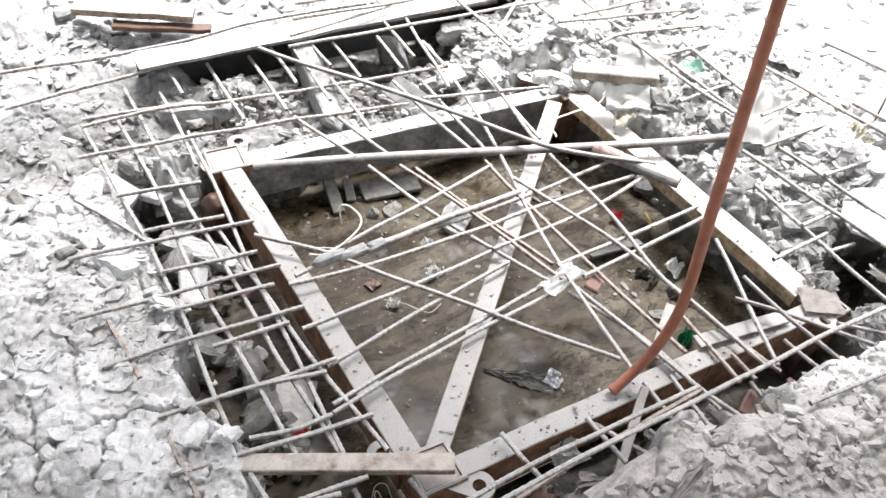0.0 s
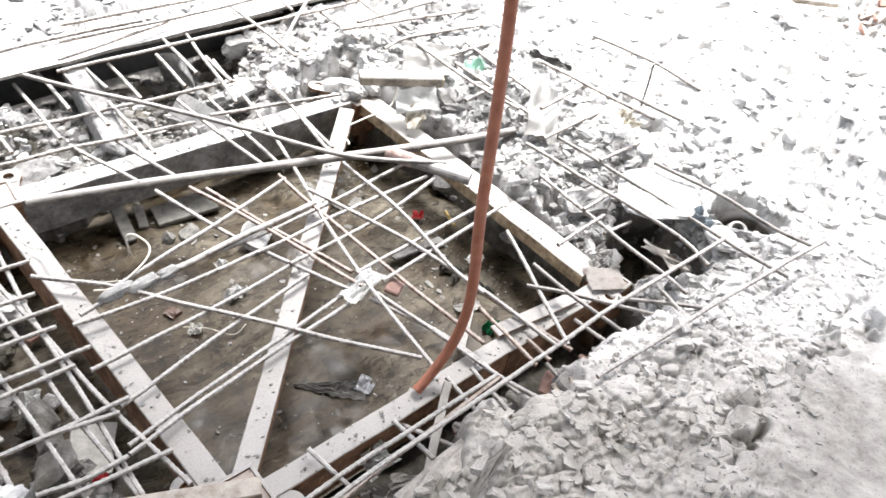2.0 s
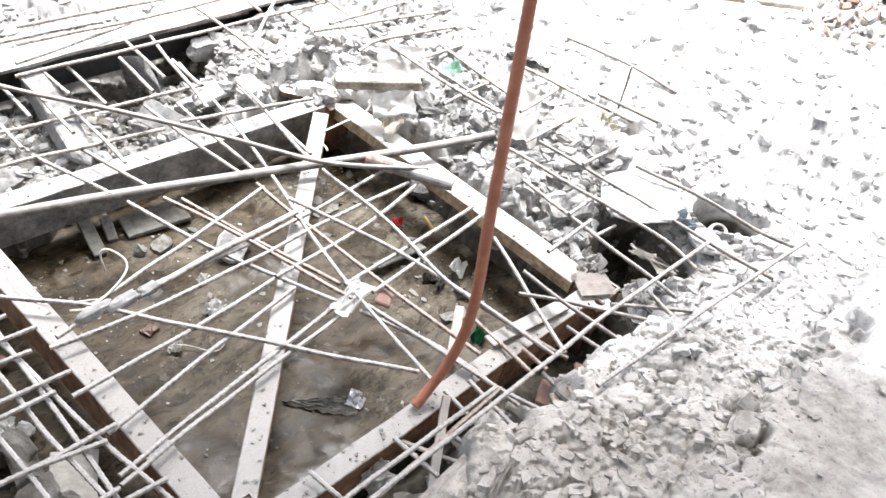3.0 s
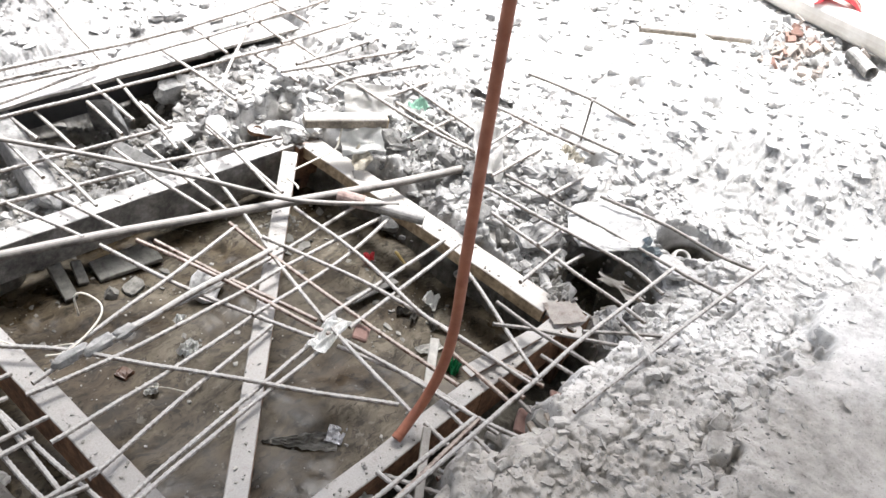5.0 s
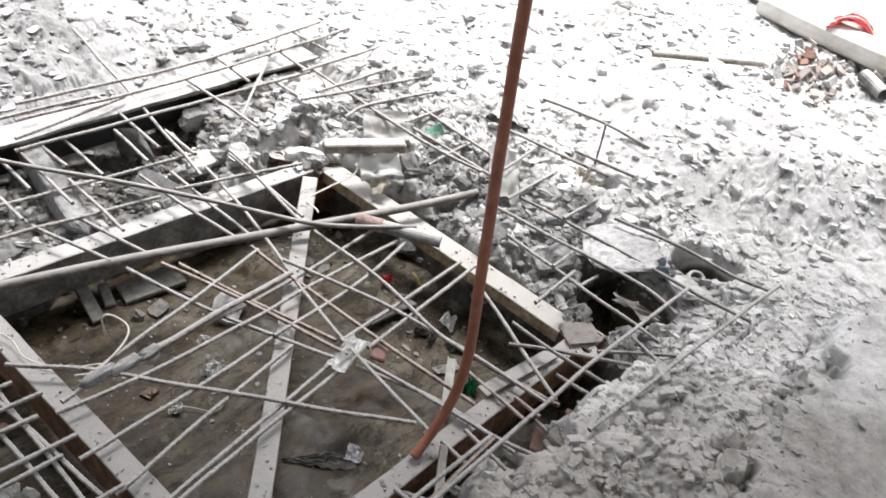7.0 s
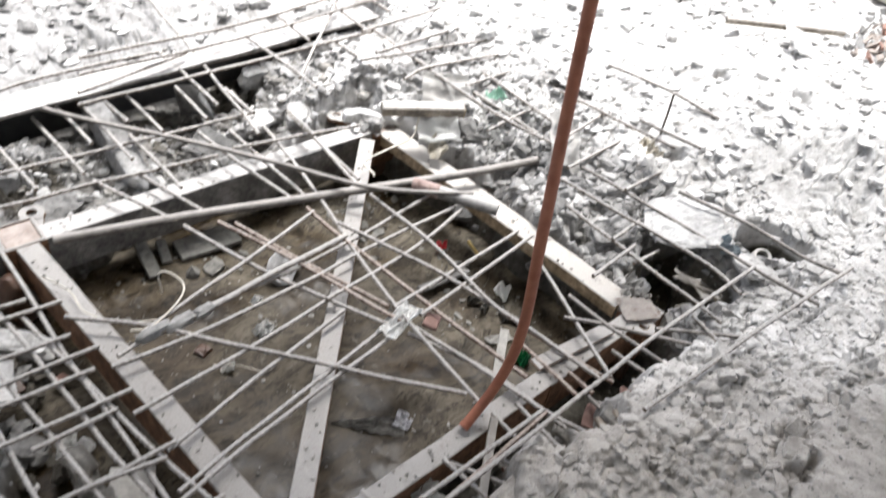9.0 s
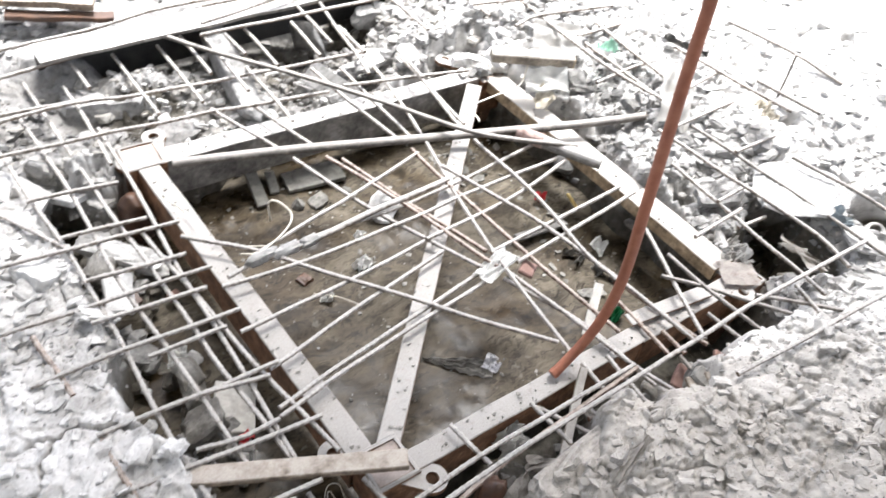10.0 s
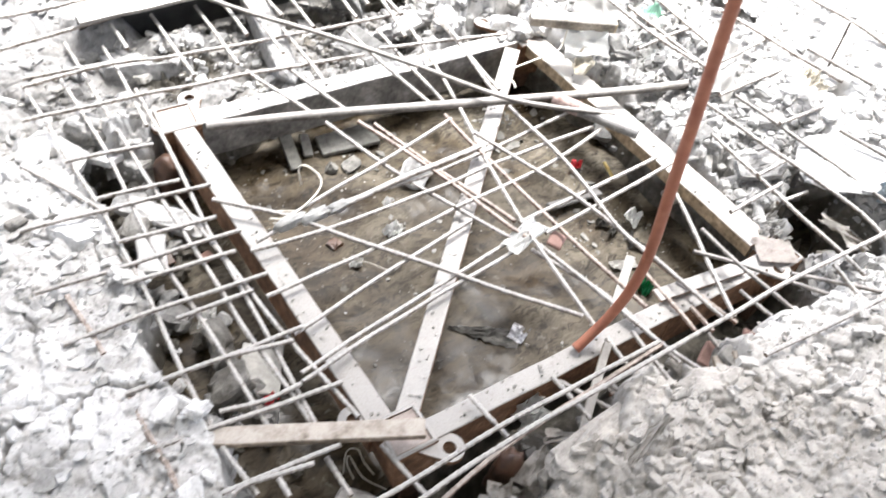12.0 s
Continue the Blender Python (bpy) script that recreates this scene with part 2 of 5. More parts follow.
DARKRUST = mat_plain("dark_wet_rust", (0.03, 0.015, 0.009), (0.09, 0.042, 0.022), 30, 0.5)
RAG = mat_plain("dark_rag", (0.06, 0.058, 0.05), (0.22, 0.21, 0.19), 40, 0.85)
RUST = mat_steel("rusted_steel", (0.115, 0.064, 0.042), (0.45, 0.38, 0.32), 0.75, 1.1)
BAR = mat_steel("dusty_bar", (0.14, 0.1, 0.072), (0.42, 0.405, 0.385), 0.1, 0.82, 0.8, 60, 2.6, 0.95, 85)
RUSTBAR = mat_steel("rusty_bar", (0.13, 0.066, 0.042), (0.42, 0.37, 0.33), 0.35, 1.05, 0.8, 60, 2.2)
DARKBAR = mat_steel("dark_bar", (0.14, 0.125, 0.11), (0.36, 0.34, 0.32), 0.4, 1.0)
RUSTCOLLAR = mat_plain("red_rust", (0.16, 0.1, 0.085), (0.42, 0.33, 0.3), 50, 0.85)
HOSE = mat_plain("brown_hose_rubber", (0.22, 0.07, 0.038), (0.33, 0.13, 0.075), 30, 0.5)
WOOD = mat_steel("dusty_wood", (0.27, 0.235, 0.19), (0.47, 0.45, 0.42), 0.2, 1.0, 0.9, 18, 2.0)
BROWNWOOD = mat_steel("brown_wood", (0.225, 0.178, 0.135), (0.45, 0.41, 0.365), 0.55, 1.15, 0.9, 26, 2.2)
PLATE = mat_steel("reddish_plate", (0.26, 0.17, 0.14), (0.46, 0.43, 0.4), 0.45, 1.0, 0.8, 30, 2.0)
# near black: the shade under the far channel, put into its web's colour
SHADEBLACK = mat_plain("shade_black", (0.015, 0.014, 0.013), (0.05, 0.047, 0.044), 18, 0.7)
DARKSHEET = mat_plain("dark_sheet_steel", (0.05, 0.047, 0.043), (0.16, 0.155, 0.145), 18, 0.6)


# ---- building tools ----
def part(name, bm, material, parent=None, label="", smooth=False):
    me = bpy.data.meshes.new(name)
    bm.to_mesh(me)
    bm.free()
    me.materials.append(material)
    if smooth:
        me.polygons.foreach_set("use_smooth", [True] * len(me.polygons))
    ob = new(name, me)
    if parent is not None:
        ob.parent = parent
    if label:
        ob["label"] = label
    return ob


def anchor(name, label, category, at=(0, 0, 0), group="", kind=""):
    e = new(name)
    e.location = at
    return tagged(e, label, category, group, kind)


def block(size, at=(0, 0, 0), turn=(0, 0, 0), bevel=0.002, bm=None, seg=1):
    """A bevelled box in a bmesh, centred at `at`."""
    b = bmesh.new()
    bmesh.ops.create_cube(b, size=1, matrix=Matrix.Diagonal((*size, 1)))
    if bevel:
        bmesh.ops.bevel(b, geom=b.edges[:], offset=bevel, segments=seg, affect="EDGES", profile=0.7)
    bmesh.ops.transform(b, matrix=pose(*at, *turn), verts=b.verts)
    if bm is None:
        return b
    return join(bm, b)


def join(bm, other):
    me = bpy.data.meshes.new("tmp")
    other.to_mesh(me)
    other.free()
    bm.from_mesh(me)
    bpy.data.meshes.remove(me)
    return bm


def worn(bm, amount, scale, seed=0):
    """Pushes the points about by smooth noise, for dented and chipped edges."""
    off = Vector((seed * 3.7, seed * 1.3, seed * 2.1))
    for v in bm.verts:
        v.co += noise.noise_vector(v.co * scale + off) * amount
    return bm


def smooth_line(points, step):
    """Catmull-Rom points at about even steps."""
    p = [Vector(q) for q in points]
    p = [2 * p[0] - p[1], *p, 2 * p[-1] - p[-2]]
    out = []
    for a, b, c, d in zip(p, p[1:], p[2:], p[3:]):
        k = max(1, round((c - b).length / step))
        for i in range(k):
            t = i / k
            out.append(0.5 * (2 * b + (c - a) * t + (2 * a - 5 * b + 4 * c - d) * t * t + (3 * b - a - 3 * c + d) * t ** 3))
    return out + [p[-2]]


def tube(points, radius, sides=8, step=0.02, ribs=0.0, hollow=0.0, wobble=0.0, seed=0):
    """A round bar along the points; ribs: height of the ribs; hollow: wall of an open pipe."""
    line = smooth_line(points, step)
    if wobble:
        line = [q + noise.noise_vector(q * 6 + Vector((seed, 0, 0))) * wobble for q in line]
    verts, faces = [], []
    up = Vector((0, 0, 1))

    def sweep(r, flip):
        base = len(verts)
        side = (line[1] - line[0]).cross(up)
        side = side.normalized() if side.length > 1e-4 else Vector((1, 0, 0))
        for i, q in enumerate(line):
            way = (line[min(i + 1, len(line) - 1)] - line[max(i - 1, 0)]).normalized()
            side = (side - way * side.dot(way)).normalized()
            top = side.cross(way)
            rr = r + (ribs if ribs and i % 3 == 0 else 0)
            for k in range(sides):
                a = 2 * math.pi * k / sides
                verts.append(q + (side * math.cos(a) + top * math.sin(a)) * rr)
        for i in range(len(line) - 1):
            for k in range(sides):
                f = (base + i * sides + k, base + i * sides + (k + 1) % sides, base + (i + 1) * sides + (k + 1) % sides, base + (i + 1) * sides + k)
                faces.append(f[::-1] if flip else f)
        return base

    o = sweep(radius, False)
    last = (len(line) - 1) * sides
    if hollow:
        n = sweep(radius - hollow, True)
        for s in (0, last):
            for k in range(sides):
                faces.append((o + s + k, o + s + (k + 1) % sides, n + s + (k + 1) % sides, n + s + k))
    else:
        faces.append(tuple(o + k for k in range(sides)))
        faces.append(tuple(o + last + k for k in reversed(range(sides))))
    bm = bmesh.new()
    vs = [bm.verts.new(v) for v in verts]
    for f in faces:
        bm.faces.new([vs[i] for i in f])
    bmesh.ops.recalc_face_normals(bm, faces=bm.faces)
    return bm


def hull(rng, flat=0.5, count=16):
    """A broken stone: the hull of random points."""
    bm = bmesh.new()
    for _ in range(count):
        v = Vector((rng.gauss(0, 1), rng.gauss(0, 1), rng.gauss(0, 1))).normalized() * rng.uniform(0.75, 1)
        bm.verts.new((v.x, v.y * rng.uniform(0.7, 1), v.z * flat))
    bmesh.ops.convex_hull(bm, input=bm.verts)
    bmesh.ops.delete(bm, geom=[v for v in bm.verts if not v.link_faces], context="VERTS")
    return bm


def lump(rng, flat):
    """A broken block of concrete: the hull of a box with knocked-off corners."""
    bm = bmesh.new()
    for sx in (-1, 1):
        for sy in (-1, 1):
            for sz in (-1, 1):
                k = rng.choice((1, 1, 2, 3))
                for i in range(k):
                    f = [1.0, 1.0, 1.0]
                    if k > 1:
                        f[i] = rng.uniform(0.35, 0.75)
                    bm.verts.new((sx * f[0] * rng.uniform(0.62, 0.95), sy * f[1] * rng.uniform(0.5, 0.85), sz * f[2] * flat * rng.uniform(0.65, 1.0)))
    bmesh.ops.convex_hull(bm, input=bm.verts)
    bmesh.ops.delete(bm, geom=[v for v in bm.verts if not v.link_faces], context="VERTS")
    return bm


def chip(rng, thick):
    """A thin broken flake: an uneven outline with sloping broken edges."""
    bm = bmesh.new()
    n = rng.choice((8, 9, 11))
    ring = [(2 * math.pi * (k + rng.uniform(-0.3, 0.3)) / n, rng.uniform(0.55, 1.0)) for k in range(n)]
    top = [bm.verts.new((r * math.cos(a), 0.8 * r * math.sin(a), thick * rng.uniform(0.7, 1.2))) for a, r in ring]
    low = [bm.verts.new((s * r * math.cos(a), 0.8 * s * r * math.sin(a), -thick)) for (a, r), s in zip(ring, (rng.uniform(0.8, 1.12) for _ in ring))]
    peak = bm.verts.new((rng.uniform(-0.2, 0.2), rng.uniform(-0.2, 0.2), thick * 1.25))
    for k in range(n):
        j = (k + 1) % n
        bm.faces.new((top[k], top[j], peak))
        bm.faces.new((low[k], low[j], top[j], top[k]))
    bm.faces.new(low[::-1])
    return bm


def boulder(size, seed, cuts=4, rough=0.12):
    """A lumpy broken piece with rough faces: a box, cut finely and pushed about at three scales."""
    bm = bmesh.new()
    bmesh.ops.create_cube(bm, size=2)
    bmesh.ops.subdivide_edges(bm, edges=bm.edges[:], cuts=cuts, use_grid_fill=True)
    for v in bm.verts:
        v.co = v.co * (0.5 + 0.55 / max(1e-3, v.co.length))
    worn(bm, rough * 2.2, 0.9, seed)
    worn(bm, rough, 2.3, seed + 5)
    worn(bm, rough * 0.6, 5.5, seed + 9)
    bmesh.ops.scale(bm, vec=Vector(size) / 2, verts=bm.verts)
    return bm


def sheet(w, d, nx, ny, lift, thick=0.002):
    """A crumpled sheet: lift(u, v) gives x, y and z offsets for u and v from -1 to 1."""
    bm = bmesh.new()
    grid = [[None] * (ny + 1) for _ in range(nx + 1)]
    for i in range(nx + 1):
        for j in range(ny + 1):
            u, v = 2 * i / nx - 1, 2 * j / ny - 1
            o = lift(u, v)
            grid[i][j] = bm.verts.new((u * w / 2 + o[0], v * d / 2 + o[1], o[2]))
    for i in range(nx):
        for j in range(ny):
            bm.faces.new((grid[i][j], grid[i + 1][j], grid[i + 1][j + 1], grid[i][j + 1]))
    bmesh.ops.solidify(bm, geom=bm.faces[:], thickness=thick)
    return bm


# ---- ground ----
def value_noise(x, y, seed):
    xi, yi = np.floor(x).astype(int), np.floor(y).astype(int)
    fx, fy = x - xi, y - yi
    fx, fy = fx * fx * (3 - 2 * fx), fy * fy * (3 - 2 * fy)

    def lattice(a, b):
        h = (a * 374761393 + b * 668265263 + seed * 974711) & 0x7FFFFFFF
        h = ((h ^ (h >> 13)) * 1274126177) & 0x7FFFFFFF
        return ((h ^ (h >> 16)) & 0xFFFF) / 65535.0

    return (lattice(xi, yi) * (1 - fx) + lattice(xi + 1, yi) * fx) * (1 - fy) + (lattice(xi, yi + 1) * (1 - fx) + lattice(xi + 1, yi + 1) * fx) * fy - 0.5


def fbm(x, y, scale, octaves, seed, gain=0.5):
    out, amp, s = 0, 1.0, scale
    for k in range(octaves):
        out = out + amp * value_noise(x * s + 17.3 * k, y * s - 9.1 * k, seed + k)
        amp, s = amp * gain, s * 2.03
    return out


def crust(x, y, size, seed, tilt):
    """Broken plates: each cell of a jittered grid has its own height and tilt, with a crack round it. Returns height and the crack's depth."""
    u, v = x / size, y / size
    ui, vi = np.floor(u).astype(int), np.floor(v).astype(int)
    first, second = np.full(u.shape, 9.0), np.full(u.shape, 9.0)
    height = np.zeros(u.shape)

    def roll(a, b, k):
        h = (a * 73856093 ^ b * 19349663 ^ (seed + k) * 83492791) & 0x7FFFFFFF
        h = ((h ^ (h >> 13)) * 1274126177) & 0x7FFFFFFF
        return ((h ^ (h >> 16)) & 0xFFFF) / 65535.0

    for da in (-1, 0, 1):
        for db in (-1, 0, 1):
            a, b = ui + da, vi + db
            du, dv = u - (a + roll(a, b, 0)), v - (b + roll(a, b, 1))
            d = np.sqrt(du * du + (dv * (0.7 + 0.6 * roll(a, b, 5))) ** 2)
            near = d < first
            second = np.where(near, first, np.minimum(second, d))
            h = (roll(a, b, 2) - 0.5) + tilt * (du * (roll(a, b, 3) - 0.5) + dv * (roll(a, b, 4) - 0.5))
            height = np.where(near, h, height)
            first = np.where(near, d, first)
    return height, 1 - step01(0.0, 0.06 + 0.003 / size, second - first)


def layers(h, count, edge):
    """Turns a smooth height of about -0.5 to 0.5 into flat layers with ragged, steep edges."""
    v = h * count
    base = np.floor(v)
    return (base + step01(1 - edge, 1.0, v - base) + 0.1 * (v - base)) / count


def step01(a, b, v):
    t = np.clip((v - a) / (b - a), 0, 1)
    return t * t * (3 - 2 * t)


# Heights of the banks: x, y, z
NEAR_BANK = [(-0.55, 0.2, 0.04), (-0.45, 0.6, 0.0), (-0.5, 1.0, -0.02), (-0.35, 1.3, -0.02), (-0.75, 0.5, 0.06), (-0.95, 1.0, 0.08),
             (-0.4, -0.1, 0.03), (-0.6, -0.5, 0.08), (-0.2, -0.16, -0.06), (0.0, 1.2, -0.05), (0.4, 1.2, -0.05), (0.8, 1.2, -0.02),
             (0.2, 1.6, 0.06), (-0.2, 1.6, 0.06), (0.6, 1.6, 0.08), (1.0, 1.5, 0.1), (0.3, 2.0, 0.15), (0.9, 2.0, 0.17), (-0.6, 1.6, 0.08)]
FAR_BANK = [(1.3, 1.1, 0.15), (1.12, 0.85, 0.05), (1.06, 0.5, -0.05), (1.2, 0.4, 0.08), (1.08, 0.1, -0.06), (1.32, -0.06, 0.08),
            (1.45, 0.3, 0.17), (1.45, 0.6, 0.17), (1.77, 0.23, 0.23), (2.0, 0.07, 0.28), (1.37, -0.44, 0.12), (1.0, -0.36, 0.09), (0.72, -0.3, 0.11),
            (0.5, -0.4, 0.14), (0.3, -0.28, 0.12), (0.2, -0.24, 0.07), (0.57, -0.13, -0.03), (0.27, -0.13, -0.02), (0.0, -0.14, -0.11),
            (1.0, -0.58, 0.12), (0.4, -0.75, 0.16), (2.2, 1.0, 0.3), (2.5, -0.6, 0.34), (1.7, 1.0, 0.22), (1.5, -0.9, 0.2), (2.8, 0.1, 0.31), (2.2, 2.2, 0.3),
            (0.5, 2.8, 0.22), (-0.9, 2.5, 0.15)]
# Cavities broken into the banks: x, y, radius, depth
CAVITIES = [(1.14, -0.02, 0.075, 0.33), (1.185, 0.13, 0.08, 0.33), (1.05, 0.06, 0.07, 0.2), (1.365, -0.055, 0.06, 0.17), (1.375, -0.125, 0.03, 0.16), (1.149, -0.427, 0.018, 0.06), (1.775, 0.384, 0.022, 0.08), (1.408, 0.3, 0.03, 0.1), (1.83, 0.165, 0.025, 0.06), (-0.33, 1.05, 0.06, 0.1),
            (0.1, -0.06, 0.09, 0.12), (-0.11, 0.02, 0.08, 0.2), (1.02, 0.62, 0.05, 0.04), (1.05, 0.3, 0.05, 0.06)]
# Mud banks in the pit: x, y, radius, lift
MUD = [(0.83, 0.42, 0.14, 0.055), (0.7, 0.14, 0.1, 0.055), (0.25, 1.0, 0.12, 0.07), (-0.25, 0.85, 0.1, 0.12), (-0.27, 0.35, 0.1, 0.12), (0.2, -0.02, 0.1, 0.06), (-0.23, 1.03, 0.09, 0.13), (-0.3, 0.62, 0.06, 0.09)]


def ground_height(x, y):
    """Height of the ground, for arrays or numbers."""
    x, y = np.asarray(x, float), np.asarray(y, float)
    top, weight = 1e-6 * 0.25, 1e-6
    for px, py, pz in NEAR_BANK + FAR_BANK:
        w = np.exp(-((x - px) ** 2 + (y - py) ** 2) / (2 * 0.2 ** 2)) + 1e-5 / (0.05 + (x - px) ** 2 + (y - py) ** 2) ** 2
        top, weight = top + w * pz, weight + w
    z = top / weight
    jag = fbm(x, y, 5, 4, 11) * 0.13
    inside = step01(-0.395, -0.345, x + 0.6 * jag) * (1 - step01(0.92, 1.0, x + 0.5 * jag)) * step01(-0.12, -0.05, y + jag) * (1 - step01(1.03, 1.14, y + jag))
    z = z * (1 - inside) - 0.235 * inside
    for px, py, r, d in CAVITIES:
        z = z - d * np.exp(-(((x + 0.4 * jag - px) ** 2 + (y - 0.4 * jag - py) ** 2) / r ** 2) ** (4 if d > 0.13 else 2))
    for px, py, r, lift in MUD:
        z = z + lift * np.exp(-((x - px) ** 2 + (y - py) ** 2) / r ** 2)
    along = step01(-0.3, -0.2, x) * (1 - step01(1.15, 1.25, x))
    # the hollow between the frame and the half-buried channel: deep at one end, filled with rubble at the other
    hollow = step01(1.09, 1.17, y + 0.3 * jag) * (1 - step01(1.385, 1.402, y)) * along
    level = -0.045 + 0.045 * (1 - step01(0.05, 0.25, x)) * step01(1.26, 1.36, y) + 0.1 * step01(0.6, 0.86, x) + 0.05 * fbm(x, y, 9, 4, 83) - 0.07 * np.exp(-(((x - 0.68) / 0.07) ** 2 + ((y - 1.36) / 0.05) ** 2) ** 2) - 0.05 * np.exp(-(((x - 0.4) / 0.06) ** 2 + ((y - 1.19) / 0.05) ** 2) ** 2)
    z = z * (1 - hollow) + level * hollow
    z = z - 0.1 * step01(1.392, 1.404, y) * (1 - step01(1.49, 1.52, y)) * step01(-0.12, -0.02, x) * (1 - step01(1.24, 1.3, x))
    rough = 1 - 0.8 * inside
    far = 1 - step01(5, 14, np.hypot(x, y))
    bend = 0.09 * fbm(x, y, 6, 5, 61, 0.6), 0.09 * fbm(x, y, 6, 5, 67, 0.6)
    close = (1 - step01(1.35, 1.5, y)) * (1 - step01(1.45, 1.6, x))
    ragged = fbm(x, y, 38, 2, 101, 0.65) * (0.7 + 0.3 * close) + 0.42 * value_noise(x * 157, y * 157, 103) * close
    h1, c1 = crust(x + 0.6 * bend[0] + 0.008 * ragged, y + 0.6 * bend[1] - 0.008 * ragged, 0.13, 5, 1.2)
    h2, c2 = crust(x + 0.4 * bend[1] - 0.008 * ragged, y + 0.4 * bend[0] + 0.008 * ragged, 0.055, 9, 1.5)
    h3, c3 = crust(x + 0.15 * bend[1], y - 0.15 * bend[0], 0.028, 14, 1.8)
    coarse = layers(fbm(x, y, 6, 4, 93, 0.5) + 0.1 * ragged, 5, 0.07)
    fine = layers(fbm(x, y, 17, 3, 97, 0.55) + 0.14 * ragged, 4, 0.1)
    # the smooth mound of dust in front, ending in a ragged step
    mound = step01(0.0, 0.022, -0.442 - y + 0.11 * fbm(x, y, 6, 4, 41, 0.6)) * step01(0.45, 0.75, x + 0.4 * fbm(x, y, 3, 2, 43)) * (1 - step01(2.0, 2.6, x))
    front = step01(-0.7, -0.6, y) * (1 - step01(-0.12, -0.05, y)) * step01(-0.1, 0.1, x)
    dusty = np.clip(step01(0.08, 0.3, fbm(x, y, 3.2, 3, 47)) + 0.35 * front, 0, 1)
    left = (1 - step01(-0.4, -0.3, x)) * (1 - step01(1.2, 1.5, y))
    dusty = np.clip(dusty + 0.1 * left, 0, 1)
    broken = step01(-0.12, 0.16, fbm(x, y, 7, 3, 71)) * (1 - 0.75 * dusty)
    calm = 1 - 0.4 * step01(1.1, 1.5, x) - 0.3 * step01(1.2, 1.5, y) * (1 - step01(1.1, 1.5, x))
    heap = np.maximum(step01(0.1, 0.5, x), step01(1.3, 1.5, y))
    plates = 0.014 * h1 * (1 - 0.4 * dusty) + (0.02 + 0.024 * heap) * coarse * (1 - 0.25 * dusty) + 0.011 * h2 * (0.3 + 0.7 * broken) + 0.006 * h3 * broken + (0.012 + 0.01 * heap) * fine * (0.1 + 0.9 * broken)
    rim = mound * (1 - mound) * 4 * step01(-0.06, 0.12, fbm(x, y, 9, 3, 127))
    open_crack = step01(0.02, 0.2, fbm(x, y, 8, 3, 77))
    split = 1 - step01(0.004, 0.017, np.abs(fbm(x + 0.3 * bend[1], y - 0.3 * bend[0], 8, 4, 113, 0.55)))
    cracks = 0.03 * rim + 0.02 * c1 * open_crack + 0.015 * c2 * (0.15 + 0.85 * broken) * (0.25 + 0.75 * open_crack) + 0.006 * c3 * broken + 0.009 * split * step01(-0.02, 0.08, fbm(x, y, 4, 2, 119))
    hills = 0.045 * fbm(x, y, 3.5, 3, 3) + 0.003 * fbm(x, y, 14, 3, 23, 0.5) + 0.0014 * ragged
    z = z + rough * far * ((plates - cracks) * calm * (1 - 0.85 * mound) + hills * (1 - 0.5 * mound) + 0.03 * mound)
    return z


def grid_object(name, xs, ys, zs, material):
    nx, ny = len(xs), len(ys)
    gx, gy = np.meshgrid(xs, ys, indexing="ij")
    co = np.stack([gx, gy, zs], -1).reshape(-1, 3)
    i, j = np.meshgrid(np.arange(nx - 1), np.arange(ny - 1), indexing="ij")
    a = (i * ny + j).ravel()
    quads = np.stack([a, a + ny, a + ny + 1, a + 1], -1)
    me = bpy.data.meshes.new(name)
    me.vertices.add(len(co))
    me.vertices.foreach_set("co", co.ravel().astype(np.float32))
    me.loops.add(quads.size)
    me.loops.foreach_set("vertex_index", quads.ravel().astype(np.int32))
    me.polygons.add(len(quads))
    me.polygons.foreach_set("loop_start", np.arange(0, quads.size, 4, dtype=np.int32))
    me.update(calc_edges=True)
    me.materials.append(material)
    return new(name, me)


xs = np.concatenate([np.arange(-0.75, 1.6, 0.0034), np.arange(1.606, 2.9, 0.006)])
xs = np.concatenate([-0.75 - np.cumsum(0.006 * 1.07 ** np.arange(90))[::-1], xs, xs[-1] + np.cumsum(0.007 * 1.1 ** np.arange(78))])
ys = np.concatenate([np.arange(-0.62, 1.5, 0.0034), np.arange(1.507, 3.1, 0.007)])
ys = np.concatenate([-0.62 - np.cumsum(0.006 * 1.07 ** np.arange(90))[::-1], ys, ys[-1] + np.cumsum(0.008 * 1.09 ** np.arange(88))])
gx, gy = np.meshgrid(xs, ys, indexing="ij")
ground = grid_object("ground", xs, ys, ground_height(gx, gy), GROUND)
tagged(ground, "pale dusty ground of crushed concrete round a flooded pit", "ground", kind="structure")

xs, ys = np.linspace(-0.6, 1.3, 240), np.linspace(0.05, 1.4, 175)
gx, gy = np.meshgrid(xs, ys, indexing="ij")
water = grid_object("water", xs, ys, WATER_Z + 0.012 * np.maximum(fbm(gx, gy, 7, 4, 91), -0.1), WATER)
water.data.polygons.foreach_set("use_smooth", [True] * len(water.data.polygons))
tagged(water, "shallow muddy brown water standing in the pit", "water", kind="structure")


# ---- unseen wall behind the camera and slab overhead, added to shade the near ground ----
def wall(name, size, at, turn, label):
    ob = part(name, block(size, bevel=0), SLAB)
    ob.matrix_world = pose(*at, 0, 0, turn)
    return tagged(ob, label, "wall" if "wall" in name else "ceiling", kind="structure")


wall("sky_block_wall", (9.0, 0.25, 4.2), (-1.9, -2.3, 1.5), -48, "unseen wall behind the camera added to block skylight")
wall("ceiling", (9.0, 5.0, 0.22), (-0.25, -0.318, 3.5), -38, "unseen slab overhead added to shade the near ground")


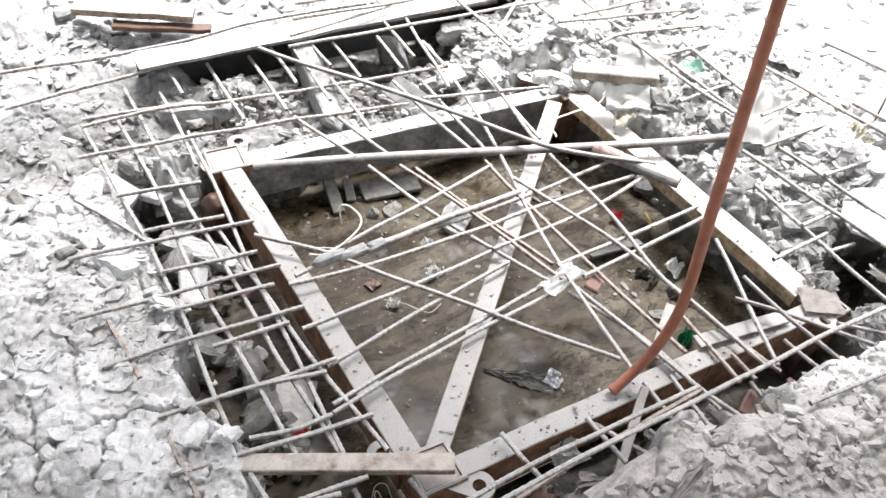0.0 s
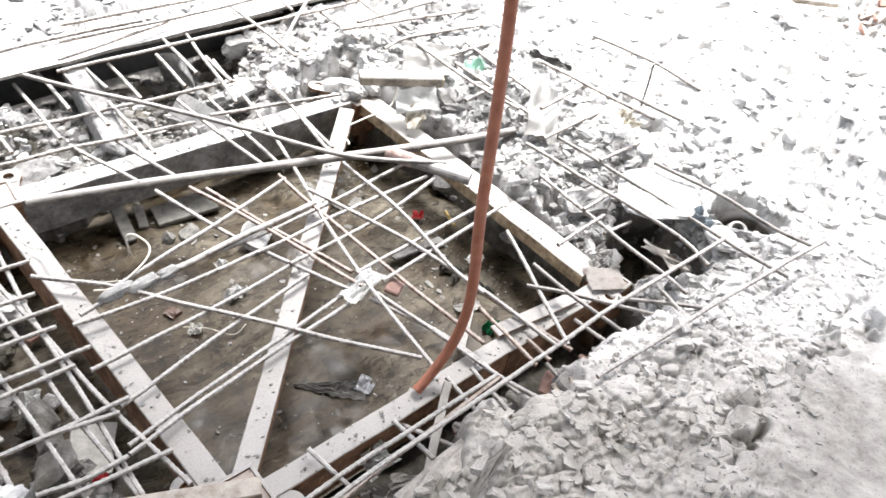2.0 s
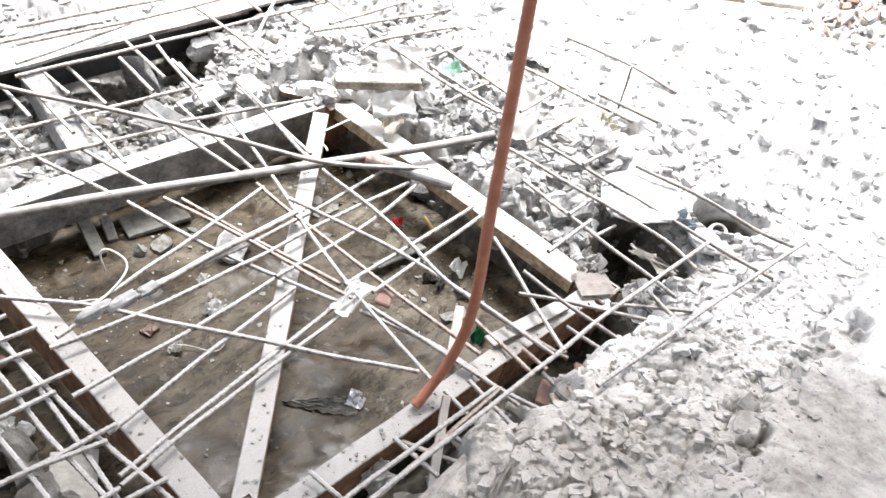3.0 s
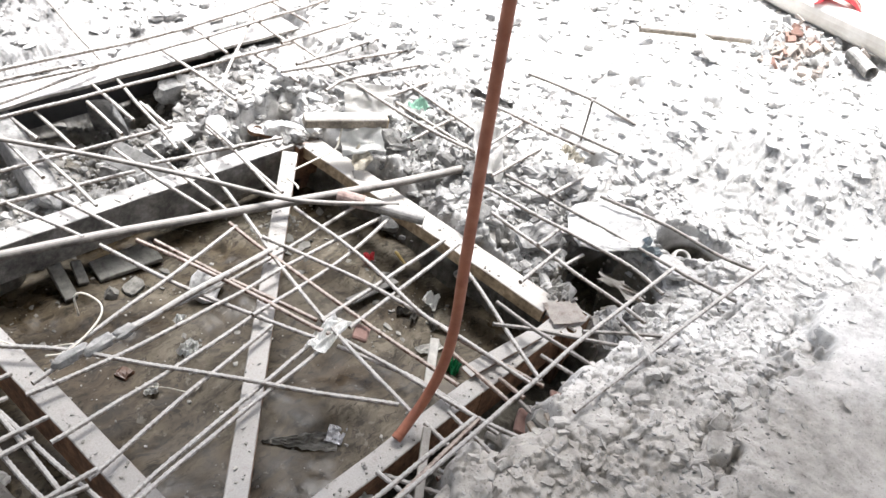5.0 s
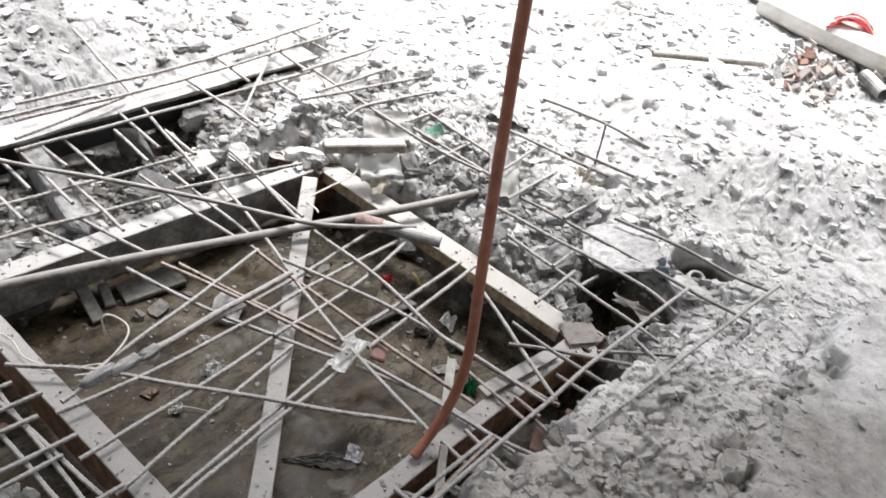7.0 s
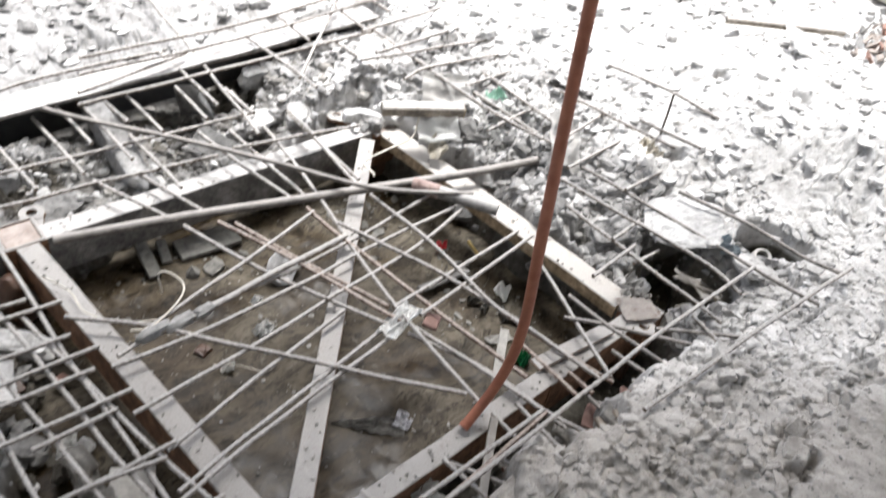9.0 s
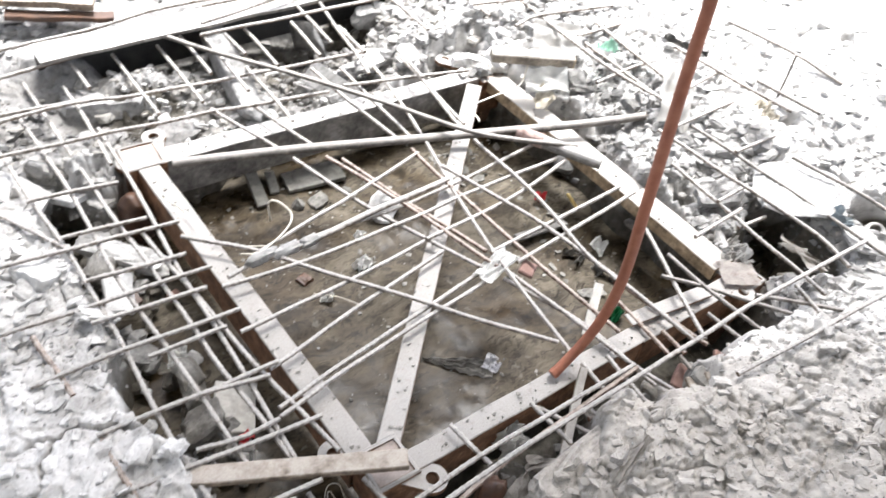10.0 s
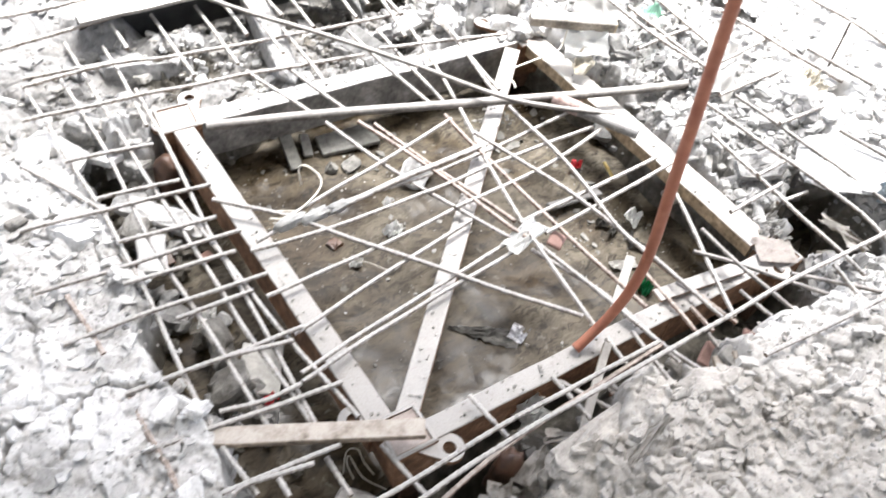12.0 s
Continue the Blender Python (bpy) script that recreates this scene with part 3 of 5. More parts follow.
# ---- steel frame ----
def extrude(outline, length, loops=()):
    """A closed outline in y and z, drawn out along x about the middle."""
    bm = bmesh.new()
    ends = [[bm.verts.new((x, y, z)) for y, z in outline] for x in (-length / 2, length / 2)]
    n = len(outline)
    for k in range(n):
        bm.faces.new((ends[0][k], ends[0][(k + 1) % n], ends[1][(k + 1) % n], ends[1][k]))
    bm.faces.new(ends[0])
    bm.faces.new(ends[1][::-1])
    cuts = [e for e in bm.edges if abs(e.verts[0].co.x - e.verts[1].co.x) > length / 2]
    bmesh.ops.subdivide_edges(bm, edges=cuts, cuts=max(2, int(length / 0.05)))
    bmesh.ops.recalc_face_normals(bm, faces=bm.faces)
    return bm


def channel(length, width=0.05, height=0.1, wall=0.006, open_to=-1):
    """A channel section along x, its top at z = 0, open to -y or +y."""
    w, o, r = width / 2, open_to, 0.002
    outline = [(-w, -r), (-w + r, 0), (w - r, 0), (w, -r), (w, -wall), (-w + wall, -wall), (-w + wall, wall - height), (w, wall - height), (w, -height), (-w + r, -height), (-w, r - height)]
    return extrude([(y * o, z) for y, z in outline], length)


def beam(name, a, b, material, parent, label, **section):
    """A channel whose top runs from a to b."""
    a, b = Vector(a), Vector(b)
    bm = channel((b - a).length, **section)
    worn(bm, 0.0022, 9, a.x + b.y)
    ob = part(name, bm, material, parent, label)
    way = b - a
    ob.matrix_basis = Matrix.Translation((a + b) / 2) @ pose(0, 0, 0, 0, 0, math.degrees(math.atan2(way.y, way.x)))
    return ob


def lug(parent, at, turn):
    """A flat tab with a round eye, welded to a corner."""
    bm = bmesh.new()
    n = 28
    outer, inner = [], []
    for k in range(n):
        a = 2 * math.pi * k / n - math.pi
        c, d = math.cos(a), math.sin(a)
        x, y = 0.029 * c, 0.029 * d
        if c < -0.6:
            x, y = -0.07, 0.024 * d / 0.8
        outer.append((x, y))
        inner.append((0.0125 * c, 0.0125 * d))
    rings = [[bm.verts.new((x, y, z)) for x, y in ring] for ring, z in ((outer, 0), (inner, 0), (outer, -0.012), (inner, -0.012))]
    for k in range(n):
        j = (k + 1) % n
        bm.faces.new((rings[0][k], rings[0][j], rings[1][j], rings[1][k]))
        bm.faces.new((rings[2][j], rings[2][k], rings[3][k], rings[3][j]))
        bm.faces.new((rings[0][j], rings[0][k], rings[2][k], rings[2][j]))
        bm.faces.new((rings[1][k], rings[1][j], rings[3][j], rings[3][k]))
    ob = part("lug", bm, STEEL, parent)
    ob.matrix_basis = pose(*at, 0, 0, turn)


def corner(parent, at, size=0.09, turn=0.0):
    """A square corner socket: tube walls and a recessed cap, on a rusty post."""
    bm = bmesh.new()
    o, i = size / 2, size / 2 - 0.008
    loops = [[bm.verts.new((x * r, y * r, z)) for x, y in ((-1, -1), (1, -1), (1, 1), (-1, 1))] for r, z in ((o, -0.11), (o, -0.003), (o - 0.003, 0.0), (i, 0.0), (i, -0.11))]
    for p, q in zip(loops, loops[1:] + loops[:1]):
        for k in range(4):
            bm.faces.new((p[k], p[(k + 1) % 4], q[(k + 1) % 4], q[k]))
    bmesh.ops.subdivide_edges(bm, edges=bm.edges[:], cuts=2)
    worn(bm, 0.003, 14, at[0])
    cap = part("cap", worn(block((size - 0.018, size - 0.018, 0.006), (0, 0, -0.006), bevel=0.001), 0.001, 20), CAP, parent)
    cap.matrix_basis = pose(*at, 0, 0, turn)
    box = part("corner_box", bm, STEEL, parent)
    box.matrix_basis = pose(*at, 0, 0, turn)
    post = part("post", block((size * 0.55, size * 0.55, 0.3), (0.012, 0.0, -0.25), bevel=0.003), RUST, parent, "rust-brown square steel post")
    post.matrix_basis = pose(*at, 0, 0, turn)


frame_base = anchor("pit_surround", "square surround of dust-covered rusty steel channels over a flooded pit", "frame")
beam("beam", (-0.083, 0.105, 0.0), (-0.105, 1.045, 0.0), STEEL, frame_base, "", width=0.051, open_to=-1)
beam("beam", (-0.012, 0.048, 0.0), (0.575, 0.038, 0.0), STEEL, frame_base, "", width=0.046, open_to=1)
beam("beam", (0.575, 0.036, -0.002), (0.9, 0.03, -0.004), STEEL, frame_base, "", width=0.046, open_to=1)
beam("beam", (0.925, 0.075, 0.0), (0.92, 0.955, 0.0), TANSTEEL, frame_base, "", width=0.068, height=0.038, open_to=-1)
beam("beam", (-0.06, 1.06, 0.0), (0.875, 1.0, 0.0), GREYSTEEL, frame_base, "grey dusty steel channel", width=0.055, height=0.11, open_to=1)
strap = part("brace", worn(block((1.235, 0.044, 0.03), bevel=0.002), 0.002, 7, 4), STEEL, frame_base, "flat diagonal brace coated in pale dust")
strap.matrix_basis = pose(0.3965, 0.5205, -0.014, 0, 0, math.degrees(math.atan2(0.86, 0.87)))
corner(frame_base, (-0.105, 1.078, 0.004), 0.095, -4)
corner(frame_base, (-0.056, 0.066, 0.004), 0.09, -2)
corner(frame_base, (0.94, 0.03, -0.004), 0.085, 3)
corner(frame_base, (0.915, 0.995, 0.0), 0.09, -3)
for x, y, a in ((-0.048, 1.144, 68), (-0.14, 1.075, 180), (0.0, 0.0, -45), (-0.125, 0.137, 140), (0.9, -0.005, -130), (0.842, 1.108, 120), (0.985, 1.01, 20)):
    lug(frame_base, (x, y, -0.004 if x < 1 else -0.022), a)


# ---- reinforcing bars ----
KINDS = {"L": (0.0046, BAR, "dust-covered ribbed steel reinforcing bar of the broken mesh"),
         "T": (0.0046, BAR, "dust-covered ribbed steel reinforcing bar of the broken mesh"),
         "F": (0.0047, BAR, "dusty ribbed steel bar lying across the front beam"),
         "P": (0.0047, BAR, "dusty ribbed steel bar lying across the flooded pit"),
         "R": (0.0048, RUSTBAR, "rusty brown ribbed steel bar lying across the flooded pit"),
         "D": (0.0046, DARKBAR, "dark grey steel bar lying on the rubble")}


def rebar(kind, *points):
    r, material, label = KINDS[kind]
    ob = part("rebar", tube(points, r, 7, 0.0045, ribs=0.0009, wobble=0.0035, seed=len(bpy.data.objects)), material)
    tagged(ob, label, "reinforcing bar", group="reinforcing bars of the broken slab")
    return ob


rebar("L", (-0.394, 1.332, 0.020), (-0.372, 1.017, 0.020), (-0.359, 0.849, 0.020), (-0.354, 0.524, 0.020), (-0.357, 0.239, 0.020), (-0.337, 0.080, 0.020))
rebar("L", (-0.306, 1.321, 0.020), (-0.294, 0.971, 0.020), (-0.301, 0.697, 0.020), (-0.282, 0.439, 0.020), (-0.270, 0.185, 0.020))
rebar("L", (-0.257, 1.463, 0.020), (-0.244, 0.945, 0.020), (-0.229, 0.658, 0.020), (-0.218, 0.400, 0.020), (-0.199, 0.150, 0.020))
rebar("L", (-0.161, 1.201, 0.020), (-0.168, 0.906, 0.020), (-0.186, 0.635, 0.020), (-0.186, 0.382, 0.020), (-0.195, 0.147, 0.020))
rebar("L", (-0.208, 0.809, 0.020), (-0.187, 0.617, 0.020), (-0.158, 0.366, 0.020), (-0.121, 0.126, 0.020))
rebar("L", (-0.179, 1.391, 0.030), (-0.178, 1.207, 0.030), (-0.184, 1.048, 0.030))
rebar("L", (-0.027, 1.448, 0.050), (-0.024, 1.153, 0.050))
rebar("L", (0.092, 1.441, 0.050), (0.093, 1.153, 0.050))
rebar("L", (0.105, 1.128, 0.040), (0.176, 0.905, 0.040))
rebar("L", (0.155, 1.431, 0.070), (0.153, 1.229, 0.070))
rebar("L", (0.211, 1.417, 0.070), (0.204, 1.119, 0.070))
rebar("L", (0.262, 1.245, 0.050), (0.256, 0.979, 0.050))
rebar("L", (0.210, 1.102, 0.030), (0.265, 0.888, 0.030))
rebar("L", (0.421, 1.176, 0.040), (0.436, 0.995, 0.040), (0.461, 0.807, 0.040))
rebar("L", (0.505, 1.155, 0.030), (0.501, 0.812, 0.030))
rebar("L", (0.619, 1.331, 0.030), (0.566, 0.944, 0.030), (0.480, 0.582, 0.030), (0.432, 0.365, 0.030), (0.389, 0.047, 0.030))
rebar("L", (0.673, 1.124, 0.050), (0.647, 0.766, 0.050))
rebar("L", (0.685, 1.118, 0.050), (0.628, 0.758, 0.050))
rebar("L", (-0.471, 1.046, 0.020), (-0.409, 0.934, 0.020), (-0.358, 0.835, 0.020))
rebar("L", (-0.136, 1.435, 0.060), (-0.135, 1.315, 0.060))
rebar("T", (-0.385, 1.006, 0.032), (-0.193, 0.978, 0.032))
rebar("T", (-0.359, 0.860, 0.032), (-0.182, 0.838, 0.032))
rebar("T", (-0.523, 0.839, 0.032), (-0.360, 0.823, 0.032), (-0.128, 0.798, 0.032))
rebar("T", (-0.359, 0.721, 0.032), (-0.156, 0.696, 0.032))
rebar("T", (-0.539, 0.664, 0.032), (-0.282, 0.648, 0.032), (-0.127, 0.638, 0.032))
rebar("T", (-0.386, 0.611, 0.032), (-0.278, 0.598, 0.032), (-0.160, 0.587, 0.032))
rebar("T", (-0.526, 0.521, 0.032), (-0.365, 0.519, 0.032), (-0.127, 0.502, 0.032))
rebar("T", (-0.325, 0.481, 0.032), (-0.169, 0.474, 0.032))
rebar("T", (-0.462, 0.368, 0.032), (-0.234, 0.353, 0.032), (-0.123, 0.347, 0.032))
rebar("T", (-0.331, 0.360, 0.030), (-0.258, 0.351, 0.030), (-0.152, 0.329, 0.030))
rebar("T", (-0.501, 0.245, 0.032), (-0.336, 0.225, 0.032), (-0.115, 0.198, 0.032))
rebar("T", (-0.334, 0.252, 0.030), (-0.257, 0.233, 0.030), (-0.182, 0.233, 0.030))
rebar("T", (-0.390, 0.107, 0.030), (-0.177, 0.087, 0.030))
rebar("T", (-0.374, 0.095, 0.030), (-0.341, 0.100, 0.030), (-0.231, 0.080, 0.030))
rebar("T", (-0.551, 1.405, 0.070), (-0.223, 1.439, 0.070), (0.168, 1.461, 0.070), (0.923, 1.424, 0.070))
rebar("T", (-0.538, 1.544, 0.090), (-0.152, 1.522, 0.090), (0.181, 1.559, 0.090), (0.530, 1.534, 0.090))
rebar("T", (-0.398, 1.289, 0.050), (-0.169, 1.283, 0.050), (-0.003, 1.246, 0.050), (0.361, 1.201, 0.050), (0.599, 1.173, 0.050))
rebar("T", (-0.431, 1.173, 0.040), (-0.196, 1.152, 0.040), (0.106, 1.114, 0.040), (0.410, 1.063, 0.040))
rebar("T", (-0.391, 1.316, 0.050), (-0.173, 1.290, 0.050))
rebar("T", (0.458, 1.062, 0.045), (0.816, 0.971, 0.045))
rebar("F", (-0.32, -0.032, 0.040), (-0.178, -0.036, 0.040), (-0.034, -0.034, 0.040), (0.084, -0.029, 0.040), (0.481, -0.034, 0.040))
rebar("F", (-0.26, -0.086, 0.045), (-0.133, -0.078, 0.050), (0.089, -0.067, 0.062), (0.552, -0.071, 0.075), (0.774, -0.074, 0.088), (1.195, -0.096, 0.100))
rebar("R", (-0.16, -0.1, 0.020), (-0.079, -0.088, 0.024), (0.114, -0.059, 0.030), (0.481, -0.040, 0.036))
rebar("F", (0.082, 0.062, 0.020), (0.095, -0.045, 0.020))
rebar("F", (0.255, 0.021, 0.010), (0.260, -0.092, 0.010))
rebar("F", (0.275, 0.022, -0.020), (0.376, -0.191, -0.020))
rebar("F", (0.353, -0.051, 0.000), (0.390, -0.191, 0.000))
rebar("F", (-0.202, 0.093, 0.000), (-0.198, 0.006, 0.000))
rebar("F", (-0.108, 0.065, 0.000), (-0.086, -0.064, 0.000))
rebar("F", (-0.301, 0.076, 0.050), (-0.300, 0.038, 0.050))
rebar("P", (0.203, 0.881, 0.020), (0.259, 0.673, 0.020), (0.322, 0.500, 0.020), (0.392, 0.342, 0.020))
rebar("R", (0.271, 0.841, 0.030), (0.344, 0.606, 0.030), (0.412, 0.330, 0.030))
rebar("R", (0.306, 0.818, 0.025), (0.352, 0.630, 0.025), (0.423, 0.384, 0.025))
rebar("P", (0.640, 0.709, 0.040), (0.640, 0.465, 0.040), (0.615, 0.261, 0.040), (0.618, 0.150, 0.040))
rebar("R", (0.477, 0.764, 0.030), (0.484, 0.557, 0.030), (0.499, 0.324, 0.030), (0.523, 0.047, 0.030))
rebar("P", (0.504, 0.670, 0.035), (0.555, 0.514, 0.035), (0.612, 0.268, 0.035), (0.646, -0.052, 0.035))
thick = part("rod", tube([(-0.05, 0.605, 0.03), (0.069, 0.598, 0.034), (0.3, 0.612, 0.036), (0.49, 0.622, 0.034)], 0.0072, 10, 0.012, wobble=0.003), BAR)
tagged(thick, "thick pale dust-covered steel rod lying across the pit", "rod")
rebar("P", (-0.031, 0.625, 0.030), (0.235, 0.684, 0.030), (0.483, 0.744, 0.030))
rebar("P", (-0.108, 0.597, 0.025), (0.056, 0.615, 0.025), (0.425, 0.604, 0.025), (0.807, 0.636, 0.025))
rebar("P", (-0.130, 0.576, 0.030), (0.025, 0.557, 0.030), (0.306, 0.550, 0.030), (0.478, 0.560, 0.030), (0.797, 0.556, 0.030))
rebar("P", (-0.149, 0.458, 0.020), (0.105, 0.465, 0.020), (0.328, 0.487, 0.020))
rebar("P", (0.322, 0.479, 0.030), (0.604, 0.496, 0.030), (0.810, 0.537, 0.030))
rebar("P", (-0.143, 0.347, 0.020), (0.153, 0.405, 0.020), (0.342, 0.438, 0.020))
rebar("P", (-0.170, 0.260, 0.020), (0.000, 0.289, 0.020), (0.384, 0.342, 0.020))
rebar("P", (-0.174, 0.241, 0.020), (0.018, 0.275, 0.020), (0.371, 0.315, 0.020))
rebar("P", (0.428, 0.371, 0.030), (0.870, 0.391, 0.030))
rebar("P", (0.461, 0.318, 0.030), (0.880, 0.355, 0.030))
rebar("P", (-0.141, 0.752, 0.030), (-0.025, 0.632, 0.030), (0.105, 0.467, 0.030), (0.220, 0.310, 0.030), (0.387, 0.095, 0.030))
rebar("P", (0.814, 0.273, 0.040), (0.737, 0.096, 0.040), (0.665, -0.067, 0.040))
rebar("D", (0.774, 0.145, 0.050), (0.776, 0.006, 0.050), (0.788, -0.176, 0.050))
rebar("D", (0.712, 0.110, 0.045), (0.792, 0.018, 0.045), (0.927, -0.180, 0.045))
rebar("F", (0.766, -0.006, 0.000), (0.775, -0.106, 0.000))
rebar("R", (0.631, 0.174, 0.020), (0.641, 0.110, 0.020), (0.676, -0.073, 0.020))
rebar("P", (0.432, 0.301, 0.020), (0.458, 0.173, 0.020), (0.494, -0.021, 0.020), (0.527, -0.136, 0.020))
rebar("P", (0.414, 0.306, 0.015), (0.479, 0.112, 0.015), (0.499, -0.085, 0.015))
rebar("R", (0.603, 0.141, 0.010), (0.587, -0.052, 0.010))
rebar("P", (1.050, 0.453, 0.050), (1.034, 0.270, 0.050), (1.017, -0.047, 0.050), (1.009, -0.134, 0.050))
rebar("P", (1.079, 0.474, 0.080), (1.107, 0.199, 0.080), (1.126, -0.005, 0.080), (1.100, -0.120, 0.080))
rebar("D", (1.168, 0.433, 0.090), (1.192, 0.165, 0.090), (1.202, -0.094, 0.090), (1.225, -0.261, 0.090))
rebar("D", (1.268, 0.187, 0.120), (1.312, 0.012, 0.120), (1.317, -0.156, 0.120), (1.340, -0.251, 0.120))
rebar("T", (1.173, 0.289, 0.100), (1.696, 0.279, 0.100))
rebar("T", (1.116, 0.447, 0.100), (1.708, 0.448, 0.100))
rebar("P", (0.62, -0.176, 0.075), (0.996, -0.218, 0.108), (1.376, -0.259, 0.128))
rebar("T", (1.021, 0.206, 0.060), (1.144, 0.208, 0.060))
rebar("T", (1.017, 0.124, 0.040), (1.110, 0.114, 0.040))
rebar("T", (0.824, 0.125, 0.100), (1.006, 0.135, 0.100))
rebar("T", (0.987, 0.987, 0.140), (1.135, 0.995, 0.140), (1.616, 0.881, 0.140))
rebar("T", (1.150, 0.884, 0.120), (1.549, 0.872, 0.120))
rebar("T", (1.057, 0.698, 0.100), (1.860, 0.726, 0.100))
rebar("T", (1.191, 0.532, 0.120), (1.646, 0.573, 0.120))
rebar("T", (0.934, 1.120, 0.150), (1.602, 0.974, 0.150))
rebar("T", (1.027, 1.231, 0.170), (1.540, 1.245, 0.170))
rebar("T", (0.989, 1.118, 0.160), (1.518, 1.112, 0.160))
rebar("L", (1.389, 1.520, 0.140), (1.430, 1.160, 0.140), (1.548, 0.875, 0.140))
rebar("L", (1.123, 1.313, 0.130), (1.111, 1.096, 0.130), (1.098, 0.742, 0.130), (1.123, 0.554, 0.130))
rebar("L", (1.266, 1.023, 0.120), (1.230, 0.608, 0.120))
rebar("L", (1.175, 0.880, 0.100), (1.166, 0.550, 0.100))
rebar("L", (1.367, 0.723, 0.130), (1.429, 0.312, 0.130))
rebar("D", (1.557, 0.669, 0.185), (1.589, 0.466, 0.19), (1.582, 0.284, 0.19))
rebar("D", (1.507, 1.145, 0.170), (1.539, 0.850, 0.170))
rebar("D", (1.413, 0.435, 0.160), (1.447, 0.244, 0.160))
rebar("T", (0.252, 1.475, 0.170), (0.738, 1.443, 0.170), (1.321, 1.489, 0.170))
rebar("T", (0.224, 1.426, 0.150), (0.747, 1.399, 0.150), (1.420, 1.435, 0.150))
rebar("T", (0.197, 1.376, 0.130), (0.540, 1.427, 0.130))
rebar("T", (0.176, 1.338, 0.120), (0.411, 1.324, 0.120), (1.142, 1.292, 0.120))
rebar("L", (0.606, 1.833, 0.160), (0.584, 1.503, 0.110), (0.538, 1.061, 0.060))
rebar("L", (0.261, 1.531, 0.070), (0.275, 1.274, 0.070))
rebar("L", (0.335, 1.405, 0.060), (0.334, 1.203, 0.060))
rebar("L", (0.458, 1.356, 0.080), (0.447, 1.171, 0.080))
rebar("L", (0.502, 1.516, 0.100), (0.493, 1.187, 0.100))
rebar("L", (0.571, 1.283, 0.080), (0.566, 1.134, 0.080))
rebar("L", (0.754, 1.442, 0.120), (0.755, 1.100, 0.120))
rebar("L", (0.896, 1.513, 0.140), (0.881, 1.299, 0.140))
rebar("L", (1.098, 1.471, 0.140), (1.086, 1.279, 0.140))
rebar("L", (1.247, 1.540, 0.130), (1.250, 1.360, 0.130))
rebar("L", (0.988, 1.302, 0.110), (0.989, 1.101, 0.110))
rebar("L", (0.666, 1.111, 0.070), (0.652, 0.973, 0.070))
rebar("L", (1.128, 1.479, 0.150), (0.765, 1.192, 0.100))

rebar("F", (0.407, 0.039, 0.012), (0.401, -0.070, 0.012), (0.388, -0.172, 0.012))
rebar("F", (0.459, 0.019, 0.020), (0.444, -0.137, 0.020))
rebar("R", (0.345, -0.059, -0.020), (0.452, -0.106, -0.020))
rebar("D", (0.624, -0.052, -0.010), (0.611, -0.146, -0.010))
rebar("R", (0.620, 0.007, 0.015), (0.618, -0.062, 0.015))
rebar("D", (0.860, -0.048, 0.050), (0.945, -0.123, 0.050), (1.014, -0.195, 0.050))
rebar("L", (0.957, -0.080, 0.060), (0.931, -0.190, 0.060))
rebar("R", (-0.488, 0.64, 0.022), (-0.486, 0.6, 0.028), (-0.477, 0.54, 0.024), (-0.469, 0.469, 0.026))
rebar("R", (-0.459, 0.37, 0.022), (-0.455, 0.27, 0.03), (-0.447, 0.198, 0.028), (-0.449, 0.1, 0.03))


# ---- hose and pipes ----
def hose():
    e = anchor("hose", "brown rubber hose hanging down onto the front beam", "hose", (0.35, 0.055, 0.0))
    line = [(0.338, 0.05, 0.012), (0.37, 0.053, 0.03), (0.405, 0.05, 0.075), (0.428, 0.044, 0.15), (0.432, 0.04, 0.25), (0.415, 0.042, 0.45), (0.44, 0.078, 0.7), (0.415, 0.078, 1.0), (0.39, 0.07, 1.3), (0.36, 0.06, 3.3)]
    body = part("hose_body", tube([Vector(q) - Vector(e.location) for q in line], 0.0105, 16, 0.012, wobble=0.0012), HOSE, e, smooth=True)
    part("hose_end", tube([Vector(line[0]) - Vector(e.location) + Vector((-0.003, -0.0003, -0.0015)), Vector(line[0]) - Vector(e.location) + Vector((0.006, 0.0005, 0.003))], 0.0112, 16, 0.004, hollow=0.003), HOSE, e, "cut end of the hose")
    return e


hose()


def pipe(name, points, radius, wall, material, label, category):
    ob = part(name, tube(points, radius, 16, 0.02, hollow=wall), material, smooth=False)
    return tagged(ob, label, category)


pipe("pipe", [(-0.062, 0.985, 0.03), (0.2, 0.902, 0.032), (0.52, 0.783, 0.036), (0.94, 0.63, 0.04), (1.235, 0.53, 0.05)], 0.0115, 0.002, DARKBAR, "long grey steel pipe lying across the frame", "pipe")
short_pipe = pipe("pipe", [(0.775, 0.633, 0.05), (0.872, 0.47, 0.046)], 0.0175, 0.003, GREYSTEEL, "short grey pipe stub with a rusty collar on the beam", "pipe")
part("collar", tube([(0.752, 0.671, 0.051), (0.79, 0.608, 0.05)], 0.0195, 16, 0.02, hollow=0.003), RUSTCOLLAR, short_pipe, "rust-red pipe collar")
tagged(part("rod", tube([(1.456, 0.38, 0.12), (1.457, 0.382, 0.2), (1.455, 0.384, 0.262)], 0.0035, 8, 0.02), DARKBAR), "thin steel rod standing upright in the rubble", "rod")
rod = part("rod", tube([(0.079, 1.442, 0.1), (0.181, 1.307, 0.09), (0.328, 1.138, 0.08), (0.48, 0.928, 0.075), (0.611, 0.727, 0.072), (0.706, 0.635, 0.07), (0.847, 0.541, 0.062)], 0.0062, 8, 0.02), DARKBAR, smooth=True)
tagged(rod, "long bent grey steel rod lying on the bars", "rod")
